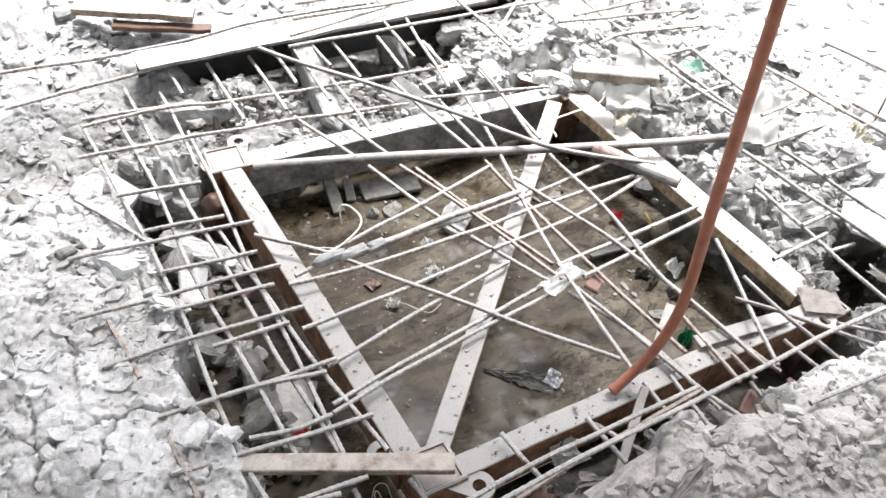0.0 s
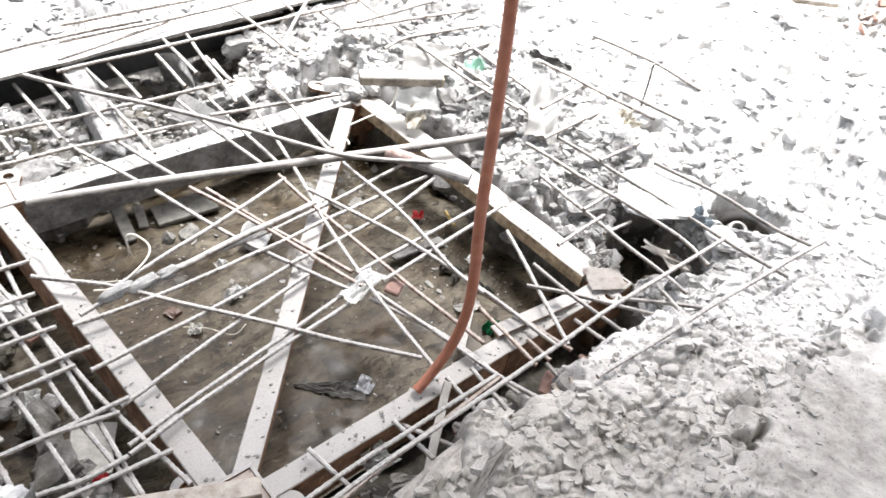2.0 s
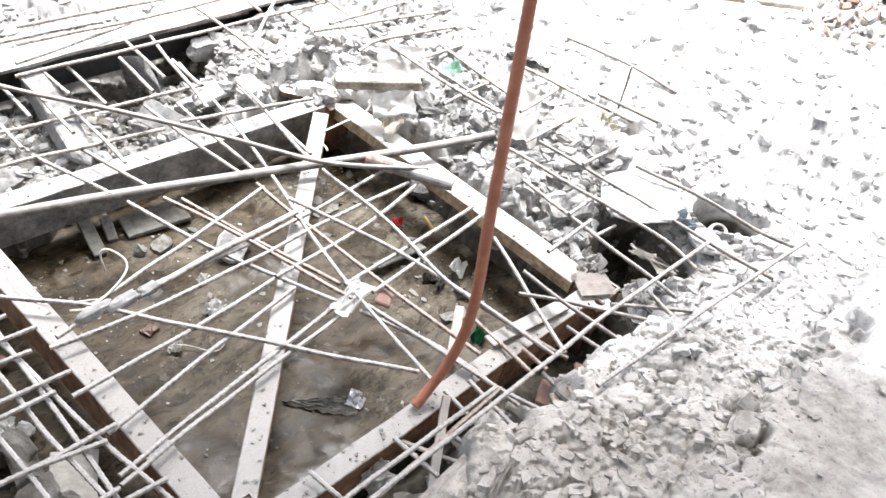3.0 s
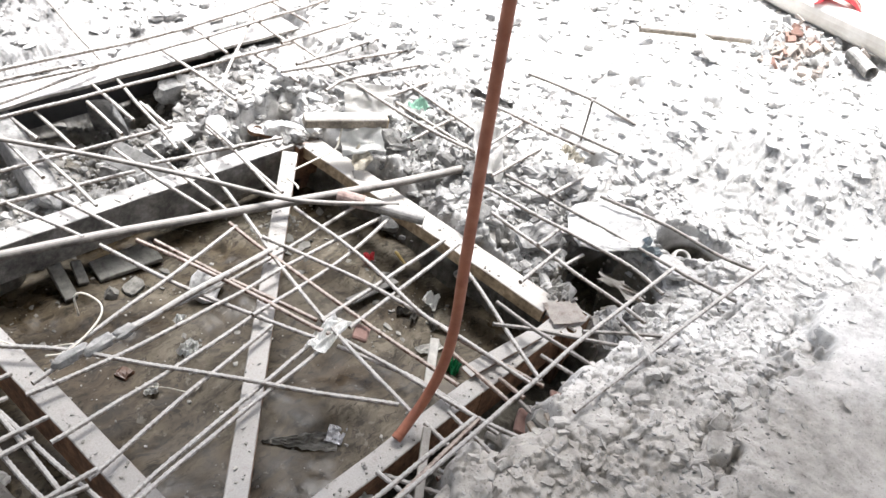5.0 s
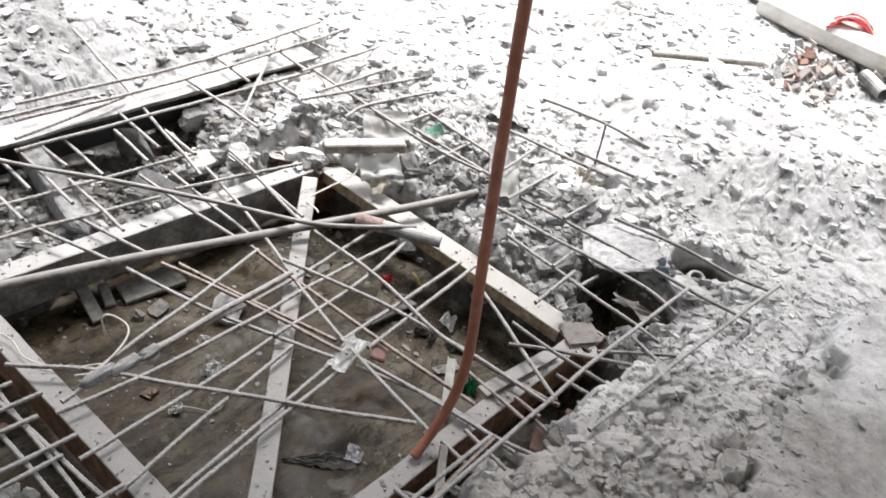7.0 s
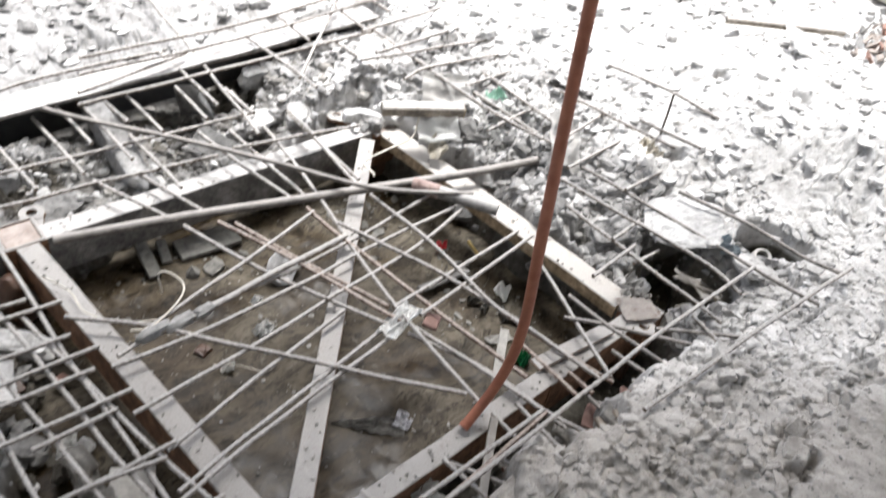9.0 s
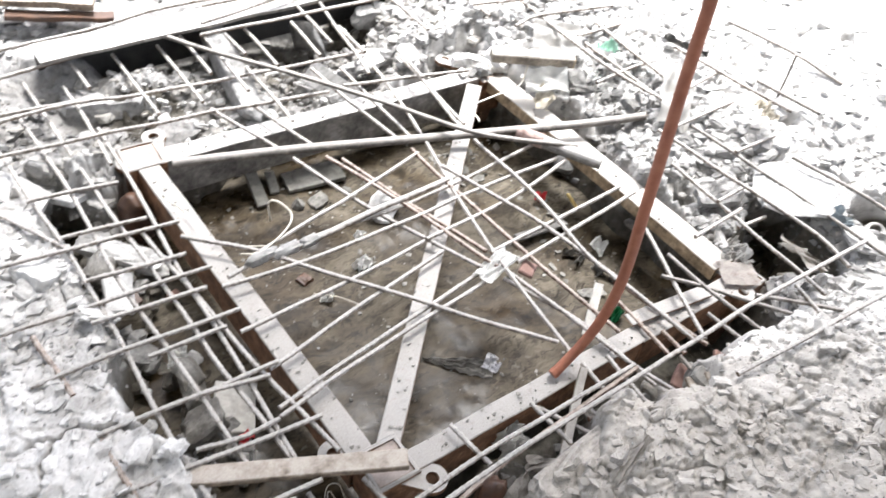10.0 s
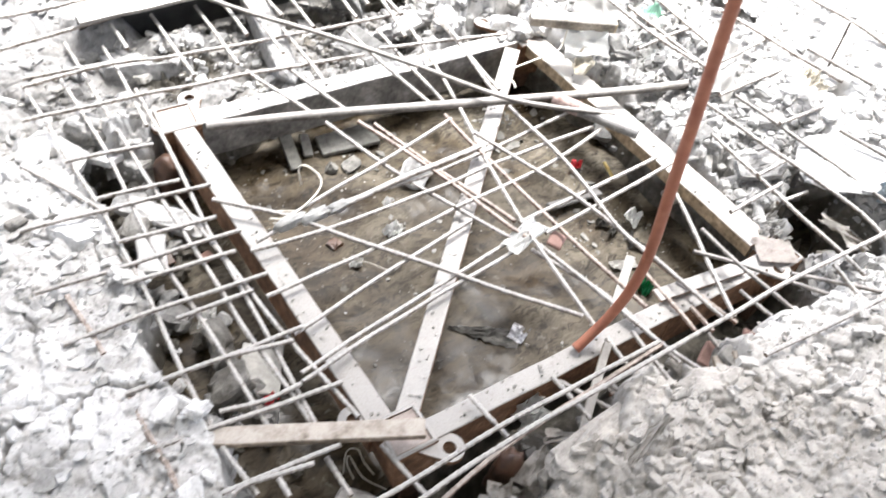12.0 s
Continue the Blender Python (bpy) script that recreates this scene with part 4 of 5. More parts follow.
tagged(part("plank", worn(block((0.38, 0.036, 0.016), bevel=0.002), 0.002, 6), BROWNWOOD), "pale dusty wooden plank lying over the frame's corner", "plank").matrix_world = pose(-0.2, 0.127, 0.03, 3, -3, -28.5)
timber = part("timber", worn(block((0.24, 0.04, 0.032), bevel=0.004), 0.004, 8, 2), WOOD)
timber.matrix_world = pose(0.945, 0.855, 0.12, 4, 2, -31)
tagged(timber, "pale timber offcut with a sawn yellowish end on the rubble", "timber")
part("sawn_end", worn(block((0.004, 0.034, 0.027), (0.121, 0, 0), bevel=0.001), 0.001, 20), SAWN, timber, "sawn yellowish end grain")

# The broken beam behind the pit
far_beam = anchor("steel_channel", "dust-covered steel channel half buried behind the pit", "steel channel", (0.51, 1.44, 0.105))
far_beam.rotation_euler = (0, 0, radians(-0.6))
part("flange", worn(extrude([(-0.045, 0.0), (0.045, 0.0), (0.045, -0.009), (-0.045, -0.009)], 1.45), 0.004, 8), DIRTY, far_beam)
# web coloured almost black to paint the shaded gap below the flange
part("web", worn(extrude([(0.036, -0.0095), (0.045, -0.0095), (0.045, -0.14), (0.036, -0.14)], 1.44), 0.002, 8), SHADEBLACK, far_beam, "web in near-black that paints the shade under the flange")


# ---- things in the pit ----
PAPER = mat_plain("white_paper", (0.6, 0.6, 0.58), (0.8, 0.8, 0.78), 30, 0.8)
CLOTH = mat_plain("grey_cloth", (0.3, 0.29, 0.27), (0.5, 0.49, 0.46), 60, 0.95)
FOIL = mat_plain("aluminium_foil", (0.3, 0.3, 0.31), (0.7, 0.7, 0.72), 40, 0.3, 0.8)
RED = mat_plain("red_plastic", (0.5, 0.03, 0.04), (0.65, 0.06, 0.07), 40, 0.5)
GREEN = mat_plain("green_plastic", (0.01, 0.16, 0.06), (0.02, 0.3, 0.12), 40, 0.4)
PALEGREEN = mat_plain("pale_green_plastic", (0.35, 0.55, 0.45), (0.55, 0.75, 0.65), 40, 0.4)
YELLOW = mat_plain("yellow_plastic", (0.4, 0.28, 0.07), (0.6, 0.46, 0.15), 40, 0.6)
BRICK = mat_plain("red_brick", (0.17, 0.09, 0.07), (0.3, 0.19, 0.155), 40, 0.9)
PINKBRICK = mat_plain("reddish_brick", (0.15, 0.085, 0.07), (0.27, 0.175, 0.15), 40, 0.9)
OLDBRICK = mat_plain("dusty_brick", (0.24, 0.19, 0.165), (0.52, 0.48, 0.44), 40, 0.9)
PALESHEET = mat_plain("pale_sheet", (0.4, 0.39, 0.37), (0.6, 0.59, 0.57), 14, 0.8)
SACK = mat_plain("woven_sack", (0.42, 0.38, 0.3), (0.68, 0.65, 0.58), 50, 0.9)
PALEPIPE = mat_plain("dusty_pipe", (0.55, 0.52, 0.47), (0.74, 0.72, 0.68), 12, 0.8)
PALEWIRE = mat_plain("pale_wire", (0.5, 0.46, 0.38), (0.7, 0.67, 0.6), 40, 0.6)
TARP = mat_plain("grey_blue_tarp", (0.22, 0.27, 0.3), (0.4, 0.44, 0.46), 20, 0.6)


def crumple(name, w, d, height, material, label, category, at, turn=(0, 0, 0), seed=0, n=12, thick=0.0015, ragged=0.12, crease=1.0):
    """A crumpled piece of sheet: paper, foil, cloth or plastic, with a ragged edge."""
    def lift(u, v):
        p = Vector((u * 1.7 + seed * 5.1, v * 1.7 - seed * 2.3, seed))
        e = max(abs(u), abs(v)) ** 3
        o = noise.noise_vector(p) * ragged * max(w, d) * 0.5 * e
        z = (noise.noise(p * 0.8) + crease * (0.45 * noise.noise(p * 2.0) + 0.15 * noise.noise(p * 4.5))) * height
        return o.x, o.y, z + height * 0.5
    n = max(n, int(w / 0.006))
    ob = part(name, sheet(w, d, n, n, lift, thick), material)
    ob.matrix_world = pose(*at, *turn)
    return tagged(ob, label, category)


def board(name, size, at, turn, material, label, category, bevel=0.002, dent=0.002, seed=0):
    bm = block(size, bevel=bevel)
    bmesh.ops.subdivide_edges(bm, edges=[e for e in bm.edges if e.calc_length() > size[0] * 0.6], cuts=6)
    ob = part(name, worn(bm, dent, 14, seed), material)
    ob.matrix_world = pose(*at, *turn)
    return tagged(ob, label, category)


def wire(points, radius, material, label):
    return tagged(part("wire", tube(points, radius, 6, 0.008, wobble=0.002), material, smooth=True), label, "wire")


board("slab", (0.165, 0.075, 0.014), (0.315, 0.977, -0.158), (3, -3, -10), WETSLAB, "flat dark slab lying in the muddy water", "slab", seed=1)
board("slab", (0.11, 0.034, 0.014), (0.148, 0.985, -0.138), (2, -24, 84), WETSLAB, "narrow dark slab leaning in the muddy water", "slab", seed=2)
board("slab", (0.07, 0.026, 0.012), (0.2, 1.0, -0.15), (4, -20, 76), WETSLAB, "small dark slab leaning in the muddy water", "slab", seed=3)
board("plate", (0.17, 0.03, 0.008), (0.738, 0.494, -0.152), (-12, 4, -4), DARKSHEET, "dark steel plate lying in the mud", "plate", seed=4)
crumple("paper", 0.12, 0.05, 0.02, PAPER, "white crumpled paper caught on the bars", "paper", (0.415, 0.335, 0.022), (0, 0, 14), 1)
crumple("foil", 0.05, 0.04, 0.008, FOIL, "crumpled silver foil floating in the muddy water", "foil", (0.352, 0.222, -0.168), (0, 0, 30), 2)
torn = part("rag", sheet(0.16, 0.05, 26, 10, lambda u, v: (0.006 * noise.noise(Vector((9 * v, 3 * u, 1))), v * 0.025 * (-0.86 + 0.62 * (u + 1) - 0.3 * max(0, u) ** 2) + 0.006 * noise.noise(Vector((5 * u, v, 4))), 0.006 + 0.007 * noise.noise(Vector((4 * u, 3 * v, 2)))), 0.0015), RAG)
torn.matrix_world = pose(0.283, 0.262, -0.172, 0, 0, -42)
tagged(torn, "dark torn sheet floating beside the foil", "sheet")
crumple("plastic_scrap", 0.05, 0.035, 0.02, PAPER, "white plastic scrap floating in the water", "scrap", (0.262, 0.632, -0.17), (0, 0, 15), 4)
crumple("plastic_scrap", 0.03, 0.03, 0.02, PAPER, "white plastic scrap floating in the water", "scrap", (0.127, 0.583, -0.17), (0, 0, 50), 5)
crumple("plastic_scrap", 0.028, 0.018, 0.012, PAPER, "white plastic scrap on a bar", "scrap", (0.2, 0.57, 0.02), (0, 0, 10), 6)
crumple("plastic_scrap", 0.045, 0.04, 0.03, PAPER, "white crumpled plastic scrap in the mud", "scrap", (0.831, 0.367, -0.16), (0, 0, 20), 7)
crumple("plastic_scrap", 0.07, 0.03, 0.006, CLOTH, "flat pale scrap lying in the mud", "scrap", (0.711, 0.260, -0.163), (0, 0, -20), 8)
crumple("red_scrap", 0.035, 0.03, 0.02, RED, "red plastic scrap in the mud", "scrap", (0.826, 0.598, -0.16), (0, 0, 40), 9)
crumple("green_scrap", 0.04, 0.032, 0.03, GREEN, "green crumpled plastic beside the front beam", "scrap", (0.707, 0.174, -0.165), (0, 0, 20), 10)
board("stick", (0.07, 0.008, 0.006), (0.897, 0.538, -0.152), (0, 5, 70), YELLOW, "yellow plastic stick in the mud", "stick", 0.001, 0.002, 5)
board("brick_scrap", (0.052, 0.036, 0.012), (0.482, 0.3, 0.012), (8, 6, 32), PINKBRICK, "reddish brown brick scrap beside the paper on the bars", "scrap", 0.003, 0.006, 48)
for x, y, long, seed in ((-0.025, 0.606, 0.075, 81), (0.035, 0.6, 0.07, 82), (0.085, 0.6, 0.05, 83)):
    coat = part("mortar_clump", boulder((long, 0.024, 0.022), seed, 7, 0.12), GREYCON, smooth=True)
    coat.matrix_world = pose(x, y, 0.034, 10 * seed, 0, seed % 7)
    tagged(coat, "pale grey mortar caked round a rod over the water", "mortar")
for k, (x, y, r) in enumerate(((0.764, 0.361, 20), (0.782, 0.315, 60), (0.760, 0.391, -30), (0.792, 0.282, 100))):
    crumple("debris", 0.05, 0.016, 0.02, RAG, "dark torn debris lying in the mud", "debris", (x, y, -0.165), (0, 0, r), 20 + k)
board("slat", (0.14, 0.022, 0.008), (0.638, 0.198, -0.12), (0, -22, 38), CLOTH, "pale grey slat standing in the mud behind the hose", "slat", 0.001, 0.001, 6)
board("flat_bar", (0.236, 0.034, 0.007), (0.698, 0.054, 0.0075), (0, 0, -8), STEEL, "flat dusty steel bar lying on the front beam", "steel bar", 0.0015, 0.001, 7)
board("slat", (0.235, 0.017, 0.01), (0.308, -0.046, -0.012), (8, -14, 38), WOOD, "pale wooden slat leaning on the front beam", "slat", 0.001, 0.002, 8)
crumple("wood_shard", 0.13, 0.022, 0.01, WOOD, "pale splintered wooden shard stuck in the rubble bank", "wood", (0.298, -0.19, 0.062), (24, -8, 15), 46, 12, 0.004, 0.2, 0.5)
crumple("plastic_cup", 0.06, 0.055, 0.05, PAPER, "crushed white plastic cup below the front beam", "cup", (0.196, 0.012, -0.07), (30, 0, 10), 13)
stump = part("stump", boulder((0.05, 0.045, 0.15), 31, 7, 0.12), DARKRUST, smooth=True)
stump.matrix_world = pose(0.098, -0.058, -0.1, 8, -6, 30)
tagged(stump, "wet rust-brown stump standing below the front beam", "stump")
stump = part("stump", boulder((0.035, 0.035, 0.03), 33, 4, 0.12), DARKRUST)
stump.matrix_world = pose(0.11, 0.664, -0.176, 0, 0, 20)
tagged(stump, "brown stump just under the muddy water", "stump")
slab_below = part("concrete_chunk", boulder((0.11, 0.09, 0.05), 35, 6, 0.05), BEIGE)
slab_below.matrix_world = pose(-0.19, 0.02, -0.135, 4, 6, 40)
tagged(slab_below, "pale rounded concrete chunk below the frame's corner", "concrete chunk")
stump = part("stump", boulder((0.06, 0.058, 0.22), 37, 7, 0.06), DARKRUST, smooth=True)
stump.matrix_world = pose(-0.17, 0.99, -0.14, 3, -4, 15)
tagged(stump, "rust-brown stump standing beside the frame's corner", "stump")
wire([(0.068, 0.747, -0.02), (0.066, 0.75, 0.035), (0.082, 0.735, 0.045), (0.092, 0.69, 0.04), (0.06, 0.655, 0.036), (-0.02, 0.62, 0.036), (-0.06, 0.635, 0.035)], 0.0022, PALEWIRE, "pale wire looped up beside a bar")
wire([(-0.13, 0.9, 0.02), (-0.1, 0.83, 0.015), (-0.1, 0.76, 0.01), (-0.06, 0.69, 0.012), (0.0, 0.64, 0.025)], 0.0018, PALEWIRE, "thin pale wire draped over the beam")
wire([(0.704, 0.771, 0.035), (0.715, 0.79, 0.03), (0.722, 0.835, 0.035), (0.8, 0.83, 0.05), (0.888, 0.827, 0.06), (0.93, 0.85, 0.1), (0.985, 0.88, 0.11)], 0.0028, PALEWIRE, "white wire hanging at the frame's back corner")
wire([(-0.165, 0.1, -0.12), (-0.15, 0.115, -0.07), (-0.135, 0.1, -0.05), (-0.128, 0.085, -0.085), (-0.12, 0.06, -0.1)], 0.0009, PALEWIRE, "thin pale wire curling out of the dark corner")
wire([(-0.15, 0.085, -0.13), (-0.158, 0.098, -0.08), (-0.152, 0.1, -0.06), (-0.138, 0.07, -0.11), (-0.11, 0.03, -0.12)], 0.0009, PALEWIRE, "thin pale wire curling out of the dark corner")
wire([(0.1, 0.6, -0.15), (0.15, 0.57, -0.16), (0.19, 0.52, -0.162), (0.23, 0.53, -0.16)], 0.0011, PALEWIRE, "thin yellowish wire lying in the water")

crumple("steel_plate", 0.088, 0.075, 0.004, PLATE, "thin reddish steel plate lying on the frame's corner", "steel plate", (0.925, 0.036, 0.006), (0, -2, -32), 45, 10, 0.0015, 0.1, 0.3)
for x, y, turn, tip, seed in ((0.955, 0.1, 30, 60, 46), (0.985, 0.085, -40, 25, 47), (0.975, 0.06, 80, 15, 48), (1.0, 0.11, 10, 30, 49)):
    crumple("paint_flake", 0.035, 0.03, 0.02, PALESHEET, "curled pale flake lying on the frame's corner", "flake", (x, y, 0.0), (tip, 0, turn), seed)


def crumbs(count, a, b, width, z, seed):
    """Small grit lying along a beam's top."""
    r = np.random.RandomState(seed)
    verts, faces, base = [], [], 0
    a, b = np.array(a), np.array(b)
    side = np.array((-(b - a)[1], (b - a)[0])) / np.hypot(*(b - a))
    for _ in range(count):
        p = a + (b - a) * r.rand() + side * r.uniform(-0.5, 0.5) * width
        v, f = GRIT[r.randint(len(GRIT))]
        size = 0.0012 + 0.006 * r.rand() ** 3
        verts.append(v * size + (*p, z + size * 0.3))
        faces.extend([[k + base for k in q] for q in f])
        base += len(v)
    me = bpy.data.meshes.new("grit")
    me.from_pydata(np.concatenate(verts).tolist(), [], faces)
    me.materials.append(DULLGREY)
    return tagged(new("grit", me), "small grey grit lying on a steel beam", "grit", kind="stuff")


grit_rng = random.Random(3)
GRIT = []
for k in range(6):
    b = hull(grit_rng, 0.6, 8)
    b.verts.index_update()
    GRIT.append((np.array([v.co[:] for v in b.verts]), [[v.index for v in f.verts] for f in b.faces]))
    b.free()
crumbs(130, (-0.083, 0.11), (-0.104, 1.03), 0.046, 0.001, 1)
crumbs(90, (0.0, 0.047), (0.57, 0.038), 0.042, 0.001, 2)
crumbs(60, (0.58, 0.036), (0.89, 0.03), 0.042, -0.002, 3)
crumbs(110, (-0.01, 0.12), (0.8, 0.925), 0.036, 0.001, 4)
crumbs(120, (0.925, 0.08), (0.92, 0.94), 0.066, 0.001, 5)
crumbs(140, (-0.05, 1.06), (0.87, 1.0), 0.05, 0.001, 6)

for x, y, z, w, d, turn, tint in ((0.61, -0.085, -0.045, 0.06, 0.04, 25, PINKBRICK), (0.645, -0.14, 0.012, 0.07, 0.022, -20, BROWNWOOD), (0.585, -0.12, -0.01, 0.045, 0.02, 70, BROWNWOOD), (0.69, -0.11, -0.01, 0.05, 0.03, 40, PINKBRICK)):
    board("brick_scrap", (w, d, 0.012), (x, y, z), (14, -12, turn), tint, "dusty brown scrap lying below the front beam", "scrap", 0.003, 0.007, turn)
for x, y, z, w, d, turn, seed in ((0.14, -0.1, -0.06, 0.09, 0.05, 20, 61), (0.24, -0.09, -0.05, 0.11, 0.035, -35, 62), (0.42, -0.1, -0.05, 0.1, 0.05, 10, 63), (0.04, -0.12, -0.06, 0.08, 0.05, 60, 64)):
    crumple("board", w, d, 0.015, WOOD, "dusty splintered board scrap below the front beam", "board", (x, y, z), (12, -10, turn), seed, 10, 0.007, 0.3, 0.5)

# ---- things in the strip under the mesh ----
board("board", (0.13, 0.085, 0.012), (-0.2, 0.4, -0.135), (10, 6, 62), CLOTH, "grey-brown board half sunk in the muddy water", "board", 0.002, 0.004, 21)
board("slab", (0.12, 0.07, 0.02), (-0.26, 1.08, -0.05), (-12, 10, 30), SLAB, "broken grey slab lying under the mesh", "slab", 0.003, 0.006, 23)
board("slab", (0.1, 0.06, 0.018), (-0.3, 0.74, -0.06), (18, -12, 70), SLAB, "broken grey slab tipped under the mesh", "slab", 0.003, 0.006, 24)
board("slab", (0.1, 0.045, 0.03), (-0.255, 0.47, -0.12), (40, 10, 80), WETSLAB, "dark slab standing in the water under the mesh", "slab", 0.003, 0.006, 25)
board("brick_scrap", (0.03, 0.022, 0.016), (-0.179, 0.754, -0.15), (5, 8, 20), BRICK, "small reddish brick scrap under the mesh", "scrap", 0.002, 0.003, 41)
board("steel_plate", (0.09, 0.035, 0.006), (-0.297, 0.756, -0.11), (6, 4, 4), DARKRUST, "dark rusty plate lying under the mesh", "steel plate", 0.001, 0.003, 26)
crumple("plastic_scrap", 0.05, 0.04, 0.02, PAPER, "white scrap lying under the mesh", "scrap", (-0.25, 0.56, -0.12), (0, 0, 70), 42)
crumple("red_scrap", 0.03, 0.02, 0.012, RED, "small red scrap under the mesh", "scrap", (-0.215, 0.32, -0.13), (0, 0, 10), 43)

# ---- things behind the pit ----
stub = part("concrete_stub", boulder((0.36, 0.07, 0.065), 11, 9, 0.05), GREYCON)
stub.matrix_world = pose(0.233, 1.285, 0.02, 4, -12, 84)
tagged(stub, "round-edged grey concrete stub leaning out from under the channel", "concrete")
curved = part("steel_plate", sheet(0.16, 0.13, 14, 12, lambda u, v: (-0.035 * v * v * (1 if v > 0 else 0) * u, 0, 0.035 * (1 - u * u) - 0.012 * max(0, v) ** 2), 0.018), GREYCON, smooth=True)
curved.matrix_world = pose(0.497, 1.33, 0.012, 78, 0, 100)
tagged(curved, "thick dark curved plate standing in the hollow", "steel plate")
board("steel_plate", (0.16, 0.006, 0.07), (0.475, 1.16, -0.02), (-52, 14, -62), GREYCON, "dark steel plate leaning in the rubble", "steel plate", 0.001, 0.003, 11)
board("plank", (0.33, 0.07, 0.02), (-0.155, 1.675, 0.13), (0, 2, -25), BROWNWOOD, "dusty pale plank lying on the rubble", "plank", 0.002, 0.004, 12)
board("steel_strip", (0.27, 0.04, 0.014), (-0.1, 1.605, 0.1), (0, 2, -22), DARKRUST, "rust-brown steel strip lying under a plank", "steel strip", 0.002, 0.004, 13)
crumple("board", 0.12, 0.07, 0.02, PAPER, "dusty white board scrap leaning under a timber", "board", (0.962, 0.8, 0.07), (38, -6, -32), 14, 12, 0.004, 0.12, 0.25)
crumple("sack", 0.07, 0.05, 0.035, SACK, "dusty brown sack scrap beside the frame's corner", "sack", (0.93, 0.775, 0.03), (30, -16, 40), 47, 12, 0.003, 0.12, 0.6)
crumple("board", 0.2, 0.09, 0.03, PALESHEET, "pale bent board lying tilted on the rubble", "board", (1.21, 0.54, 0.09), (10, -14, 42), 40, 10, 0.006, 0.06, 0.1)
crumple("strap", 0.13, 0.022, 0.02, DARKSHEET, "dark rubber strap lying on the rubble", "strap", (1.312, 0.628, 0.18), (0, 0, -70), 15)
crumple("plastic_scrap", 0.05, 0.05, 0.03, PALEGREEN, "pale green plastic scrap on the rubble", "scrap", (1.15, 0.765, 0.14), (0, 0, 0), 16)
crumple("sheet_metal", 0.14, 0.11, 0.02, PALESHEET, "dented grey sheet leaning on the rubble", "sheet", (1.1, 0.92, 0.1), (26, 0, -38), 44, 12, 0.003, 0.08, 0.3)
def slab_piece(x, y, z, w, d, t, tip, turn, seed, material, label):
    """A flat broken slab with an uneven outline and rough broken edges."""
    bm = boulder((w, d, t), seed, 11, 0.07)
    off = Vector((seed, 2 * seed, 0))
    for v in bm.verts:
        if abs(v.co.z) > t * 0.3:
            v.co.z = math.copysign(t * 0.45, v.co.z) + noise.noise(v.co * 22 + off) * min(0.008, t * 0.3) + noise.noise(v.co * 70 + off) * min(0.005, t * 0.2)
    ob = part("slab", bm, material)
    ob.matrix_world = pose(x, y, z, tip[0], tip[1], turn)
    return tagged(ob, label, "slab")


slab_piece(1.215, 0.115, 0.083, 0.2, 0.17, 0.02, (6, -7), -52, 1, SLAB, "large flat broken concrete slab overhanging a dark hole")
slab_piece(1.09, 0.245, 0.025, 0.12, 0.07, 0.03, (28, -10), -35, 2, GREYCON, "dark broken slab tipped into the hole")
slab_piece(1.235, -0.075, 0.066, 0.1, 0.08, 0.02, (5, 4), 60, 3, GROUND, "flat dusty slab piece between two holes")
slab_piece(-0.075, 1.365, -0.04, 0.26, 0.13, 0.085, (-4, 2), -13, 4, GREYCON, "dark grey slab standing out of the bank behind the frame")
slab_piece(0.02, 1.19, -0.055, 0.14, 0.08, 0.03, (18, 8), 24, 5, GREYCON, "broken grey slab lying behind the frame's corner")
slab_piece(0.56, 1.185, -0.01, 0.1, 0.07, 0.03, (-24, 14), 40, 6, GREYCON, "angular grey block lying behind the frame")
slab_piece(0.66, 1.2, 0.0, 0.09, 0.06, 0.045, (-12, 22), 10, 7, GREYCON, "angular grey block lying behind the frame")
slab_piece(0.78, 1.375, 0.02, 0.2, 0.05, 0.06, (4, 0), -2, 8, GREYCON, "grey concrete ledge running below the channel")
slab_piece(1.02, 1.372, 0.055, 0.24, 0.05, 0.05, (-3, 1), 1, 9, GREYCON, "grey concrete ledge running below the channel")
slab_piece(2.06, 0.31, 0.3, 0.11, 0.14, 0.014, (14, 24), -35, 21, GROUND, "pale broken slab standing tilted in the rubble")
slab_piece(-0.415, 0.82, -0.014, 0.11, 0.1, 0.07, (4, 14), 30, 22, RUBBLE, "large pale rounded concrete block at the edge of the strip")
slab_piece(-0.4, 1.1, -0.03, 0.15, 0.11, 0.03, (8, 12), -50, 23, RUBBLE, "large flat pale slab at the edge of the strip")
slab_piece(-0.24, 0.885, -0.1, 0.22, 0.055, 0.03, (10, 4), -48, 24, SLAB, "long narrow grey slab lying under the mesh")
slab_piece(0.405, 0.765, -0.14, 0.085, 0.075, 0.02, (32, -20), 30, 25, SLAB, "small grey slab leaning in the mud")
slab_piece(0.28, 0.89, -0.165, 0.05, 0.04, 0.02, (10, -8), 10, 26, WETSLAB, "small dark stone in the mud")
slab_piece(0.225, 0.9, -0.165, 0.035, 0.03, 0.03, (30, 20), 60, 27, WETSLAB, "small dark stone in the mud")
slab_piece(-0.2, 1.16, -0.03, 0.16, 0.05, 0.025, (20, 6), -40, 10, GREYCON, "narrow grey slab lying under the mesh")
crumple("tarp", 0.1, 0.05, 0.04, TARP, "grey-blue tarpaulin scrap hanging over the hole", "tarp", (1.235, -0.01, 0.05), (0, 30, -60), 17)
crumple("wood_shard", 0.12, 0.03, 0.012, WOOD, "splintered wood lying at the edge of the hole", "wood", (1.058, -0.03, 0.055), (0, 8, -76), 49, 12, 0.008, 0.35, 0.6)
coil = anchor("coil", "dusty coil of steel lying in a hole in the rubble", "coil", (1.36, -0.06, 0.015))
